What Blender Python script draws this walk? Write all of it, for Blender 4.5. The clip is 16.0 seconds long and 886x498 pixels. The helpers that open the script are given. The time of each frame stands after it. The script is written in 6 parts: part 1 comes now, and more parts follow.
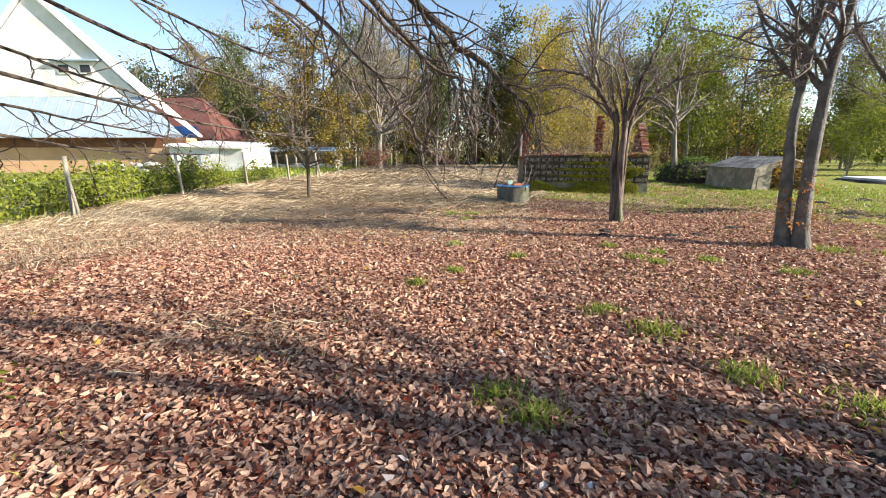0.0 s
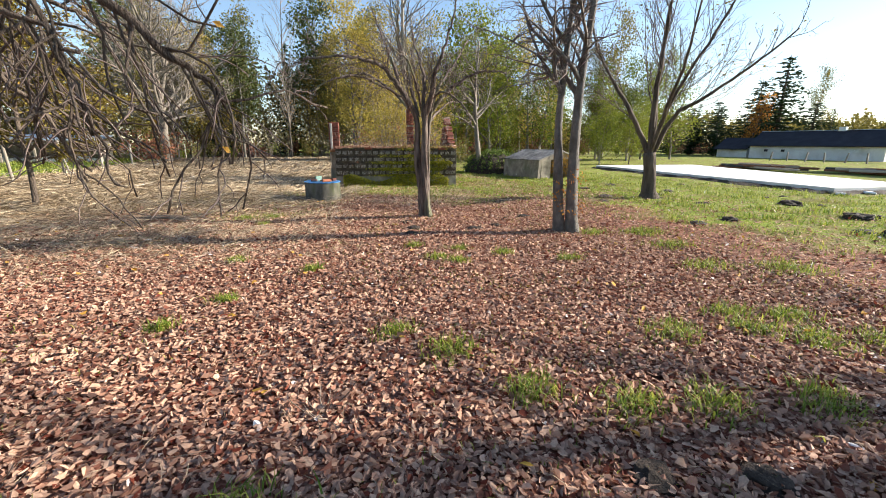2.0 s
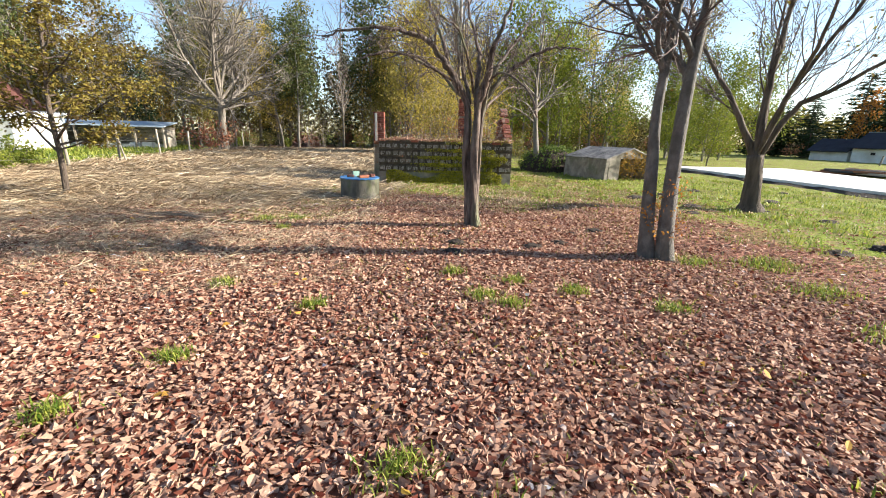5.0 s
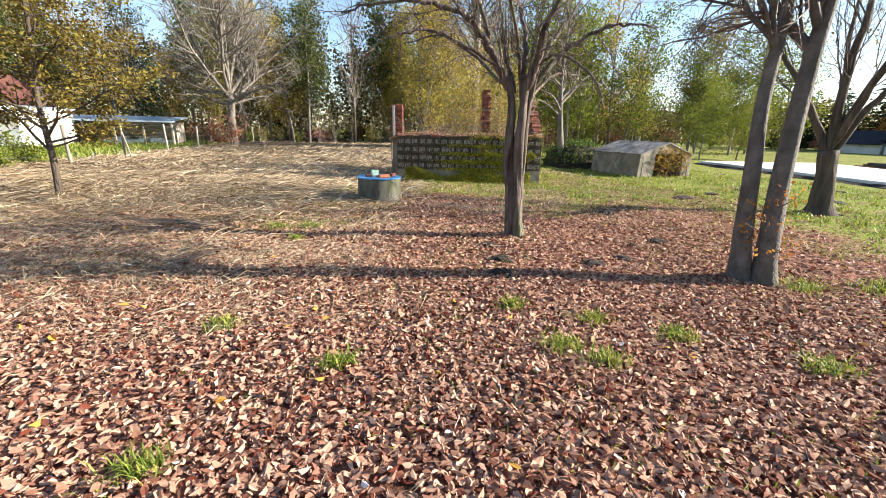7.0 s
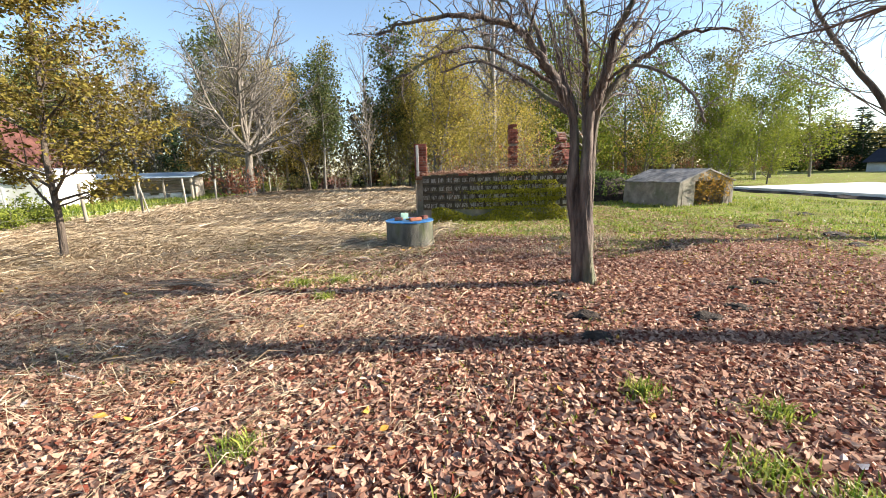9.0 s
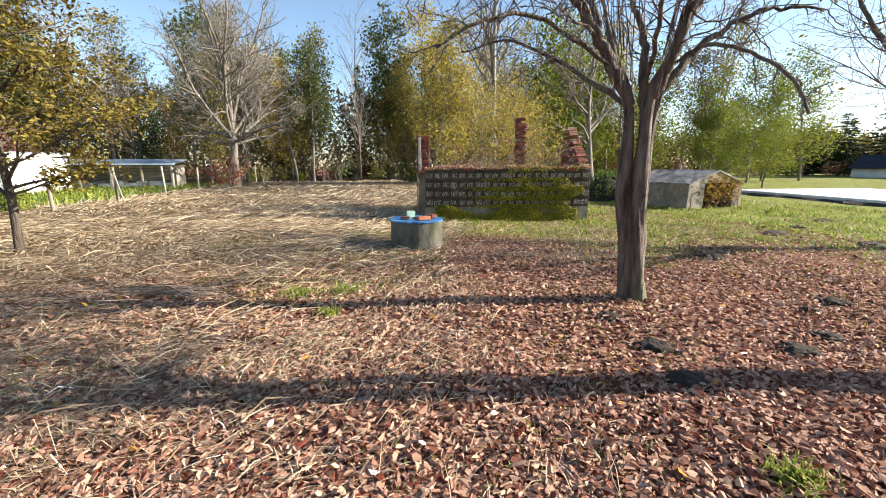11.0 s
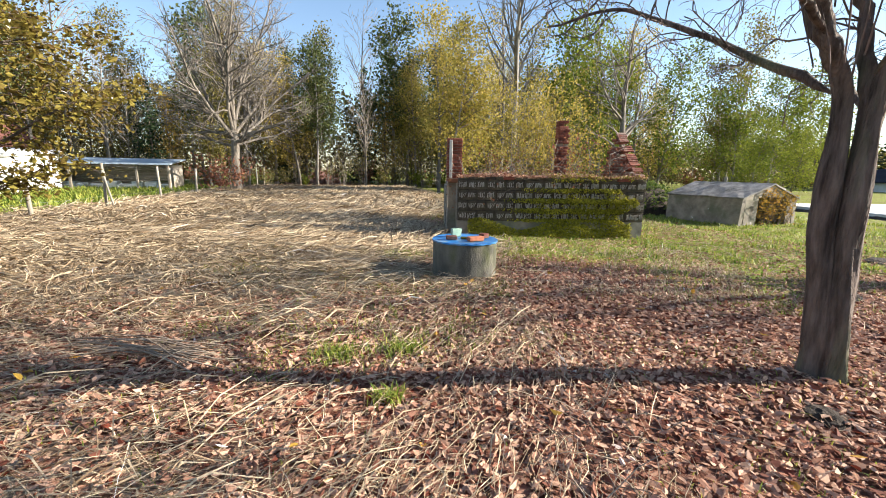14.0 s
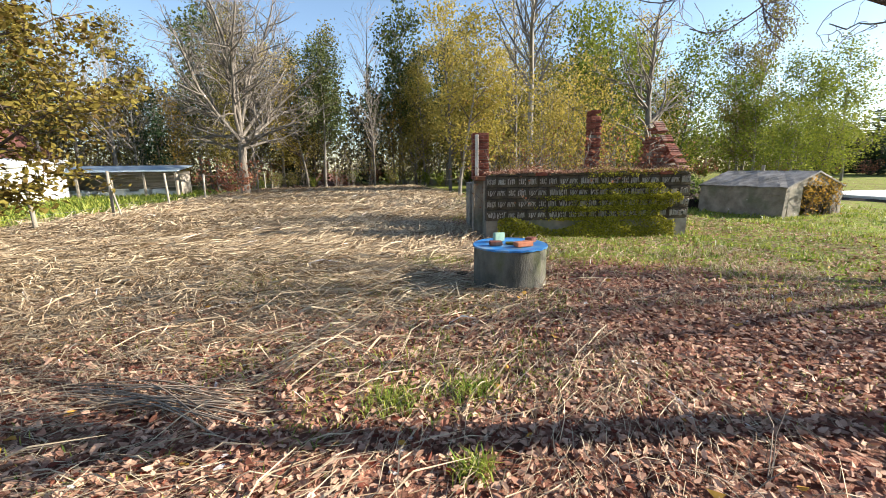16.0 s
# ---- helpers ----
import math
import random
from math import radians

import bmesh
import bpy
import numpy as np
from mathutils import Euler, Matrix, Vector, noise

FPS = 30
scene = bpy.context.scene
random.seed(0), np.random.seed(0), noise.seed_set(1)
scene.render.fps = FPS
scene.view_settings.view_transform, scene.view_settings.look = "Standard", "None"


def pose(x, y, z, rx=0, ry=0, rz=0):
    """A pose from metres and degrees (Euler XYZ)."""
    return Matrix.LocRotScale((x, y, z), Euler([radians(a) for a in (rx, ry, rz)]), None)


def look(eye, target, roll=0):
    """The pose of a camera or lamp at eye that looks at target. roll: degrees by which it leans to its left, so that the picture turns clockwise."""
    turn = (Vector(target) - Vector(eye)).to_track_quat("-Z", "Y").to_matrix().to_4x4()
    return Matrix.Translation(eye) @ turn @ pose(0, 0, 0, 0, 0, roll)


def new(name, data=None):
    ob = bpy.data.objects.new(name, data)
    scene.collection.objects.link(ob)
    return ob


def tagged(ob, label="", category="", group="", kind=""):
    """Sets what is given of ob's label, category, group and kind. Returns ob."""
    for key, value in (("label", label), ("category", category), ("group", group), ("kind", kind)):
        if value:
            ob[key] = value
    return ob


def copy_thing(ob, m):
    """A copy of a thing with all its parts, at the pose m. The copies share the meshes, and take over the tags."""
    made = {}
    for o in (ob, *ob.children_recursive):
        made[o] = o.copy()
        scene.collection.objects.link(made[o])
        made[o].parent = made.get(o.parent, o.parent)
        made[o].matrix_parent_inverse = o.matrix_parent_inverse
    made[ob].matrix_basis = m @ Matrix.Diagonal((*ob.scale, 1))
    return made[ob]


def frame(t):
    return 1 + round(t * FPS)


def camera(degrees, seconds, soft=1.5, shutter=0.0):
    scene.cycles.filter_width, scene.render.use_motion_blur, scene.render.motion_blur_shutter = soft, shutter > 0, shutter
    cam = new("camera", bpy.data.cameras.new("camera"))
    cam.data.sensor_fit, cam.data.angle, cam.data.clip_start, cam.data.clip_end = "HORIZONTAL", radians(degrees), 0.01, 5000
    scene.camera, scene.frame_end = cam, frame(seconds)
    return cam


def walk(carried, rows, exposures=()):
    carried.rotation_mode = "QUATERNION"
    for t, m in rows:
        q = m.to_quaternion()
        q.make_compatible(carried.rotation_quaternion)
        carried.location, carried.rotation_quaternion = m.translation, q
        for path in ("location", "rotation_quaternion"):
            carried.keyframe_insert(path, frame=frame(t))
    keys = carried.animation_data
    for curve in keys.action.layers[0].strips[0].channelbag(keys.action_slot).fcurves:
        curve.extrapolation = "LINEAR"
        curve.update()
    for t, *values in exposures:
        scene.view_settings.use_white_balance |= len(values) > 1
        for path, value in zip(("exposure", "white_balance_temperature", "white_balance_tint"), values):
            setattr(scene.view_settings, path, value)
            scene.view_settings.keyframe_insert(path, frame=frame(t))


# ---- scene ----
cam = camera(95.4, 16.0, 1.0)
PATH = [
    (0, (-0.057, -0.351, 1.575), (-0.019, 1.593, 1.108), -0.1),
    (0.5, (-0.044, -0.211, 1.599), (0.182, 1.713, 1.103), -1.3),
    (1, (0.096, -0.057, 1.626), (0.686, 1.788, 1.127), -0.1),
    (1.5, (0.321, 0.125, 1.634), (1.17, 1.859, 1.111), -2.2),
    (2, (0.601, 0.276, 1.631), (1.42, 2.029, 1.126), 0.4),
    (2.5, (0.851, 0.438, 1.613), (1.764, 2.117, 1.023), -0.2),
    (3, (1.047, 0.718, 1.603), (2.0, 2.382, 1.036), -0.3),
    (3.5, (1.221, 1.001, 1.599), (2.037, 2.731, 1.013), -1.2),
    (4, (1.303, 1.209, 1.607), (1.967, 3.005, 1.029), 0.4),
    (6.5, (1.191, 2.701, 1.666), (1.758, 4.549, 1.153), 1.7),
    (7, (1.173, 2.948, 1.644), (1.722, 4.785, 1.077), 1.4),
    (7.5, (1.16, 3.251, 1.578), (1.666, 5.095, 0.993), 2.3),
    (8, (1.058, 3.55, 1.565), (1.516, 5.439, 1.093), 1.0),
    (8.5, (0.965, 3.829, 1.544), (1.491, 5.712, 1.121), -1.9),
    (9, (0.942, 4.119, 1.54), (1.439, 6.02, 1.163), -1.7),
    (11.5, (0.616, 5.345, 1.539), (1.224, 7.207, 1.138), 0.8),
    (12, (0.535, 5.685, 1.521), (1.201, 7.535, 1.159), 0.9),
    (12.5, (0.508, 5.987, 1.542), (1.131, 7.843, 1.134), 0.1),
    (13, (0.476, 6.288, 1.545), (1.054, 8.17, 1.196), 0.3),
    (13.5, (0.395, 6.524, 1.562), (0.936, 8.409, 1.172), 2.0),
    (14, (0.289, 6.76, 1.577), (0.863, 8.639, 1.199), 1.0),
    (14.5, (0.212, 6.96, 1.587), (0.754, 8.847, 1.207), 0.4),
    (15, (0.118, 7.212, 1.581), (0.66, 9.104, 1.228), -1.1),
    (15.5, (0.075, 7.39, 1.609), (0.602, 9.274, 1.195), -0.9),
    (16, (0.02, 7.596, 1.577), (0.562, 9.482, 1.189), -0.8),
]
EXPOSURE = [(0, 1.62), (1.4, 1.66), (2, 1.54), (3, 1.54), (4, 1.64), (6.5, 1.72), (9, 1.74), (12, 1.58), (13.5, 1.68), (16, 1.62)]
walk(cam, [(t, look(eye, target, roll)) for t, eye, target, roll in PATH], EXPOSURE)

# ---- world, sun, exposure ----
SUN_TO = Vector((0.93, -0.24, 0.42)).normalized()
SUN_EL = math.asin(SUN_TO.z)
SUN_AZ = math.atan2(SUN_TO.x, SUN_TO.y)
world = bpy.data.worlds.new("sky")
scene.world = world
world.use_nodes = True
wn = world.node_tree.nodes
sky = wn.new("ShaderNodeTexSky")
sky.sky_type = "NISHITA"
sky.sun_disc = False
sky.sun_elevation = SUN_EL
sky.sun_rotation = SUN_AZ
sky.air_density, sky.dust_density, sky.ozone_density = 1.0, 0.35, 1.6
wn["Background"].inputs["Strength"].default_value = 0.082
world.node_tree.links.new(sky.outputs["Color"], wn["Background"].inputs["Color"])
sun_data = bpy.data.lights.new("sun", "SUN")
sun_data.energy, sun_data.angle, sun_data.color = 5.0, radians(0.6), (1.0, 0.91, 0.78)
sun = new("sun", sun_data)
sun.matrix_world = look((30, -9, 14), Vector((30, -9, 14)) - SUN_TO)


# ---- materials ----
def ramp_into(nt, fac, cols):
    r = nt.nodes.new("ShaderNodeValToRGB")
    el = r.color_ramp.elements
    for k, c in enumerate(cols):
        pos = k / (len(cols) - 1)
        e = el[0] if k == 0 else (el[1] if k == len(cols) - 1 else el.new(pos))
        e.position = pos
        e.color = (*c, 1)
    nt.links.new(fac, r.inputs["Fac"])
    return r.outputs["Color"]


def noise_node(nt, scale, detail=4.0, coords=None, rough=0.6):
    n = nt.nodes.new("ShaderNodeTexNoise")
    n.inputs["Scale"].default_value = scale
    n.inputs["Detail"].default_value = detail
    n.inputs["Roughness"].default_value = rough
    if coords is not None:
        nt.links.new(coords, n.inputs["Vector"])
    return n


def stretch(nt, lo, hi, value):
    m = nt.nodes.new("ShaderNodeMapRange")
    m.inputs["From Min"].default_value, m.inputs["From Max"].default_value = lo, hi
    nt.links.new(value, m.inputs["Value"])
    return m.outputs["Result"]


def mixed(nt, fac, a, b, how="MIX"):
    m = nt.nodes.new("ShaderNodeMix")
    m.data_type, m.blend_type = "RGBA", how
    if isinstance(fac, float):
        m.inputs[0].default_value = fac
    else:
        nt.links.new(fac, m.inputs[0])
    for k, v in ((6, a), (7, b)):
        if isinstance(v, tuple):
            m.inputs[k].default_value = (*v, 1)
        else:
            nt.links.new(v, m.inputs[k])
    return m.outputs[2]


def surface(name, cols, scale=3.0, rough=0.85, bump=0.3, bump_scale=30.0, squash=None, stain=None, stain_scale=0.8, metallic=0.0, by_object=0.0, world_space=False):
    """A rough surface: a ramp of colours over noise, stains at a second scale, fine relief."""
    m = bpy.data.materials.new(name)
    m.use_nodes = True
    nt = m.node_tree
    p = nt.nodes["Principled BSDF"]
    if world_space:
        where = nt.nodes.new("ShaderNodeNewGeometry").outputs["Position"]
    else:
        where = nt.nodes.new("ShaderNodeTexCoord").outputs["Object"]
    if squash:
        mp = nt.nodes.new("ShaderNodeMapping")
        mp.inputs["Scale"].default_value = squash
        nt.links.new(where, mp.inputs["Vector"])
        where = mp.outputs["Vector"]
    n = noise_node(nt, scale, 6, where)
    fac = stretch(nt, 0.28, 0.72, n.outputs["Fac"])
    if by_object:
        info = nt.nodes.new("ShaderNodeObjectInfo")
        add = nt.nodes.new("ShaderNodeMath")
        add.operation = "MULTIPLY_ADD"
        nt.links.new(info.outputs["Random"], add.inputs[0])
        add.inputs[1].default_value = by_object
        sub = nt.nodes.new("ShaderNodeMath")
        sub.operation = "MULTIPLY_ADD"
        nt.links.new(fac, sub.inputs[0])
        sub.inputs[1].default_value = 1 - by_object
        sub.inputs[2].default_value = 0.0
        nt.links.new(sub.outputs[0], add.inputs[2])
        fac = add.outputs[0]
    col = ramp_into(nt, fac, cols)
    if stain:
        s = noise_node(nt, stain_scale, 5, where)
        col = mixed(nt, stretch(nt, 0.5, 0.68, s.outputs["Fac"]), col, stain)
    nt.links.new(col, p.inputs["Base Color"])
    p.inputs["Roughness"].default_value = rough
    p.inputs["Metallic"].default_value = metallic
    p.inputs["Specular IOR Level"].default_value = 0.3
    if bump:
        b = nt.nodes.new("ShaderNodeBump")
        b.inputs["Strength"].default_value = bump
        b.inputs["Distance"].default_value = 0.06 if name.startswith("bark") else 0.02
        f = noise_node(nt, bump_scale, 5, where)
        nt.links.new(f.outputs["Fac"], b.inputs["Height"])
        nt.links.new(b.outputs["Normal"], p.inputs["Normal"])
    return m


def foliage(name, cols, through_it=0.35, by_object=0.35, rough=0.7, gloss=0.2):
    """Leaves: each takes its own colour from the ramp; some light passes through."""
    m = bpy.data.materials.new(name)
    m.use_nodes = True
    nt = m.node_tree
    p = nt.nodes["Principled BSDF"]
    geo = nt.nodes.new("ShaderNodeNewGeometry")
    fac = geo.outputs["Random Per Island"]
    if by_object:
        info = nt.nodes.new("ShaderNodeObjectInfo")
        a = nt.nodes.new("ShaderNodeMath")
        a.operation = "MULTIPLY"
        nt.links.new(fac, a.inputs[0])
        a.inputs[1].default_value = 1 - by_object
        b = nt.nodes.new("ShaderNodeMath")
        b.operation = "MULTIPLY_ADD"
        nt.links.new(info.outputs["Random"], b.inputs[0])
        b.inputs[1].default_value = by_object
        nt.links.new(a.outputs[0], b.inputs[2])
        fac = b.outputs[0]
    col = ramp_into(nt, fac, cols)
    fine = noise_node(nt, 60.0, 3, geo.outputs["Position"])
    col = mixed(nt, 0.45, col, ramp_into(nt, stretch(nt, 0.3, 0.7, fine.outputs["Fac"]), [(0.45, 0.42, 0.4), (1.0, 1.0, 1.0)]), "MULTIPLY")
    nt.links.new(col, p.inputs["Base Color"])
    p.inputs["Roughness"].default_value = rough
    p.inputs["Specular IOR Level"].default_value = gloss
    if through_it:
        t = nt.nodes.new("ShaderNodeBsdfTranslucent")
        nt.links.new(col, t.inputs["Color"])
        mx = nt.nodes.new("ShaderNodeMixShader")
        mx.inputs[0].default_value = through_it
        nt.links.new(p.outputs[0], mx.inputs[1])
        nt.links.new(t.outputs[0], mx.inputs[2])
        nt.links.new(mx.outputs[0], nt.nodes["Material Output"].inputs["Surface"])
    return m


M_BARK = surface("bark_apple", [(0.018, 0.011, 0.009), (0.075, 0.05, 0.04), (0.23, 0.175, 0.148)], 14, 0.85, 1.0, 30, (1, 1, 0.18), (0.16, 0.17, 0.10), 2.5)
M_BARK_GREY = surface("bark_smooth_grey", [(0.055, 0.047, 0.042), (0.10, 0.088, 0.078), (0.19, 0.17, 0.152)], 7, 0.75, 0.5, 40, (1, 1, 0.7), (0.075, 0.068, 0.055), 3.0)
M_BARK_DARK = surface("bark_dark", [(0.03, 0.024, 0.02), (0.085, 0.065, 0.05), (0.17, 0.13, 0.10)], 6, 0.9, 0.9, 30, (1, 1, 0.2))
M_BARK_PALE = surface("bark_pale_walnut", [(0.075, 0.062, 0.05), (0.15, 0.13, 0.11), (0.26, 0.23, 0.195)], 4, 0.9, 0.6, 20, (1, 1, 0.25))
M_BARK_FAR = surface("bark_woods", [(0.05, 0.042, 0.035), (0.15, 0.13, 0.11), (0.32, 0.29, 0.25)], 1.2, 0.9, 0.0, 10, (1, 1, 0.3), by_object=0.6)
M_TWIG = surface("twig_bark", [(0.05, 0.035, 0.032), (0.12, 0.085, 0.075), (0.2, 0.15, 0.13)], 3, 0.7, 0.0)
M_TWIG_PALE = surface("twig_pale", [(0.09, 0.075, 0.062), (0.17, 0.145, 0.122), (0.27, 0.235, 0.2)], 2, 0.8, 0.0)
M_LITTER = foliage("fallen_leaves", [(0.15, 0.03, 0.016), (0.32, 0.066, 0.032), (0.48, 0.12, 0.056), (0.57, 0.175, 0.085), (0.62, 0.24, 0.13), (0.67, 0.34, 0.205), (0.74, 0.49, 0.35)], 0.25, 0.0, 0.7, 0.18)
M_LITTER_YELLOW = foliage("fallen_leaves_yellow", [(0.45, 0.28, 0.05), (0.6, 0.42, 0.08), (0.55, 0.3, 0.06)], 0.2, 0.0)
M_STRAW = foliage("dry_stalks", [(0.17, 0.10, 0.05), (0.38, 0.26, 0.15), (0.57, 0.43, 0.27), (0.73, 0.6, 0.41)], 0.1, 0.0, 0.6)
M_STICK = foliage("dead_sticks", [(0.10, 0.07, 0.055), (0.26, 0.2, 0.15), (0.42, 0.34, 0.26)], 0.0, 0.0)
M_GRASS = foliage("green_grass", [(0.075, 0.16, 0.01), (0.17, 0.3, 0.018), (0.3, 0.43, 0.03), (0.45, 0.46, 0.09)], 0.35, 0.0, 0.55, 0.3)
M_MOSS = foliage("moss", [(0.11, 0.125, 0.012), (0.30, 0.32, 0.022), (0.48, 0.49, 0.04), (0.58, 0.53, 0.07)], 0.3, 0.0, 0.9)
M_IVY = foliage("ivy_leaves", [(0.03, 0.07, 0.015), (0.09, 0.16, 0.03), (0.2, 0.26, 0.05)], 0.3, 0.0)
M_OAK = foliage("oak_leaves", [(0.10, 0.06, 0.016), (0.22, 0.13, 0.025), (0.36, 0.2, 0.035), (0.42, 0.19, 0.045), (0.3, 0.25, 0.05)], 0.35, 0.0)
M_GOLD = foliage("golden_leaves", [(0.24, 0.2, 0.04), (0.40, 0.32, 0.06), (0.5, 0.40, 0.09), (0.46, 0.26, 0.06)], 0.4, 0.3)
M_GREENLEAF = foliage("green_leaves", [(0.04, 0.08, 0.012), (0.10, 0.17, 0.02), (0.2, 0.28, 0.032), (0.33, 0.36, 0.05)], 0.4, 0.35)
M_OLIVE = foliage("olive_leaves", [(0.055, 0.062, 0.018), (0.12, 0.125, 0.03), (0.2, 0.19, 0.045), (0.33, 0.27, 0.065)], 0.35, 0.4)
M_RUST = foliage("rust_leaves", [(0.24, 0.12, 0.06), (0.38, 0.22, 0.11), (0.46, 0.32, 0.19), (0.36, 0.14, 0.09)], 0.35, 0.0)
M_FARLEAF = foliage("far_woods", [(0.03, 0.034, 0.013), (0.07, 0.072, 0.024), (0.125, 0.115, 0.036), (0.19, 0.15, 0.05)], 0.25, 0.0)
M_RUSSET = foliage("russet_leaves", [(0.3, 0.10, 0.02), (0.48, 0.19, 0.035), (0.6, 0.3, 0.06)], 0.4, 0.0)
M_BIRCH = foliage("birch_leaves", [(0.22, 0.2, 0.03), (0.42, 0.36, 0.05), (0.56, 0.45, 0.075), (0.62, 0.47, 0.12)], 0.45, 0.3)
M_NEEDLE = foliage("spruce_needles", [(0.012, 0.028, 0.012), (0.025, 0.055, 0.02), (0.05, 0.08, 0.03)], 0.15, 0.3)
M_PINE = foliage("pine_needles", [(0.04, 0.062, 0.02), (0.085, 0.115, 0.032), (0.15, 0.17, 0.05)], 0.2, 0.3)
M_CONCRETE = surface("cast_concrete", [(0.13, 0.11, 0.085), (0.24, 0.21, 0.17), (0.37, 0.33, 0.275)], 3, 0.92, 0.6, 45, None, (0.15, 0.15, 0.10), 1.6)
M_CONCRETE_WELL = surface("well_concrete", [(0.05, 0.05, 0.042), (0.11, 0.105, 0.085), (0.2, 0.185, 0.155)], 3.5, 0.92, 0.6, 40, (1, 1, 0.5), (0.10, 0.11, 0.05), 2.2)
# grazing sun on the ribs and shade behind them, put into these two colours
M_RIB = surface("sunlit_rib_face", [(0.2, 0.17, 0.138), (0.4, 0.36, 0.31), (0.58, 0.54, 0.48)], 9, 0.95, 0.6, 60, None, (0.13, 0.12, 0.07), 2.2, by_object=0.25)
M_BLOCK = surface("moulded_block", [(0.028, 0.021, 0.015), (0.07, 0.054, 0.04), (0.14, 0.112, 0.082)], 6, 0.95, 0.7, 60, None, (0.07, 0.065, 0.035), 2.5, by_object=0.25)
M_JOINT = surface("dark_mortar", [(0.018, 0.015, 0.012), (0.05, 0.042, 0.034)], 6, 0.95, 0.5, 50)
M_BRICK = surface("old_red_brick", [(0.075, 0.022, 0.016), (0.19, 0.05, 0.033), (0.32, 0.105, 0.07)], 7, 0.9, 0.7, 60, None, (0.26, 0.2, 0.16), 2.5, by_object=0.5)
M_MORTAR = surface("lime_mortar", [(0.13, 0.105, 0.085), (0.28, 0.24, 0.2)], 9, 0.95, 0.5, 60)
M_PLASTER = surface("old_plaster", [(0.4, 0.36, 0.31), (0.6, 0.57, 0.52)], 5, 0.9, 0.4, 30)
M_FELT = surface("roofing_felt", [(0.09, 0.085, 0.08), (0.2, 0.19, 0.175), (0.34, 0.32, 0.3)], 3, 0.9, 0.5, 30, None, (0.06, 0.06, 0.055), 1.4)
M_BLUE = surface("blue_paint", [(0.01, 0.11, 0.36), (0.02, 0.2, 0.55), (0.06, 0.3, 0.62)], 4, 0.45, 0.15, 30, None, (0.2, 0.22, 0.22), 4.0)
M_WHITE = surface("white_plaster", [(0.62, 0.62, 0.61), (0.74, 0.74, 0.73), (0.82, 0.82, 0.81)], 0.6, 0.8, 0.1, 8, None, (0.55, 0.54, 0.5), 0.4)
M_PEACH = surface("peach_plaster", [(0.5, 0.3, 0.17), (0.62, 0.4, 0.24)], 0.6, 0.85, 0.1, 8)
M_BROWN = surface("brown_board", [(0.14, 0.06, 0.035), (0.24, 0.11, 0.06)], 2, 0.8, 0.2, 12)
M_SHEET = surface("pale_sheet_roof", [(0.33, 0.42, 0.50), (0.45, 0.53, 0.60)], 0.7, 0.45, 0.1, 6, metallic=0.2)
M_REDROOF = surface("red_brown_roof", [(0.085, 0.034, 0.03), (0.15, 0.062, 0.05)], 1.5, 0.8, 0.3, 10)
M_DARKROOF = surface("dark_roof", [(0.012, 0.012, 0.018), (0.03, 0.03, 0.04)], 1.0, 0.8, 0.2, 6)
M_BLUEROOF = surface("slate_blue_roof", [(0.03, 0.04, 0.065), (0.05, 0.065, 0.1)], 0.8, 0.6, 0.1, 6)
M_ORANGE = surface("orange_brick_wall", [(0.36, 0.075, 0.03), (0.5, 0.13, 0.055)], 3, 0.9, 0.2, 20)
M_SLAB = surface("fresh_concrete", [(0.66, 0.65, 0.63), (0.78, 0.77, 0.75), (0.83, 0.82, 0.80)], 0.4, 0.75, 0.1, 8, None, (0.5, 0.49, 0.46), 0.25, world_space=True)
M_POST = surface("weathered_post", [(0.14, 0.115, 0.085), (0.27, 0.23, 0.185), (0.4, 0.36, 0.3)], 6, 0.9, 0.5, 40, (1, 1, 0.2), by_object=0.4)
M_WIRE = surface("galvanised_wire", [(0.2, 0.21, 0.2), (0.36, 0.37, 0.36)], 8, 0.5, 0.0, metallic=0.7)
M_GREENMESH = surface("green_wire", [(0.02, 0.09, 0.06), (0.04, 0.15, 0.10)], 8, 0.6, 0.0)
M_BOARD = surface("grey_boards", [(0.16, 0.13, 0.10), (0.33, 0.28, 0.23), (0.46, 0.41, 0.35)], 3, 0.9, 0.3, 20, (0.3, 1, 3), by_object=0.5)
M_SOIL = surface("dark_soil", [(0.014, 0.011, 0.009), (0.035, 0.027, 0.02), (0.07, 0.05, 0.038)], 12, 0.95, 1.0, 60)
M_TERRA = surface("terracotta", [(0.32, 0.10, 0.05), (0.5, 0.2, 0.11)], 12, 0.85, 0.4, 60)
M_GLASSBLOCK = surface("greenish_glass_block", [(0.2, 0.34, 0.27), (0.36, 0.5, 0.42)], 10, 0.25, 0.2, 30)
M_DARKGLASS = surface("dark_window_glass", [(0.02, 0.02, 0.025), (0.05, 0.05, 0.06)], 2, 0.15, 0.0)
M_SOLAR = surface("solar_panel", [(0.01, 0.03, 0.1), (0.02, 0.06, 0.18)], 2, 0.2, 0.0)
M_DUMP = surface("dark_sheeting", [(0.02, 0.022, 0.025), (0.06, 0.06, 0.065)], 3, 0.6, 0.3, 10)
M_COMPOST = surface("rubble", [(0.3, 0.28, 0.26), (0.5, 0.48, 0.45)], 3, 0.9, 0.4, 10)


# ---- making meshes ----
def mesh_from(name, verts, faces, material, smooth=False):
    me = bpy.data.meshes.new(name)
    me.from_pydata([tuple(map(float, v)) for v in verts] if not isinstance(verts, np.ndarray) else verts.tolist(), [], faces if isinstance(faces, list) else faces.tolist())
    me.materials.append(material)
    if smooth:
        me.polygons.foreach_set("use_smooth", [True] * len(me.polygons))
    me.update()
    return me


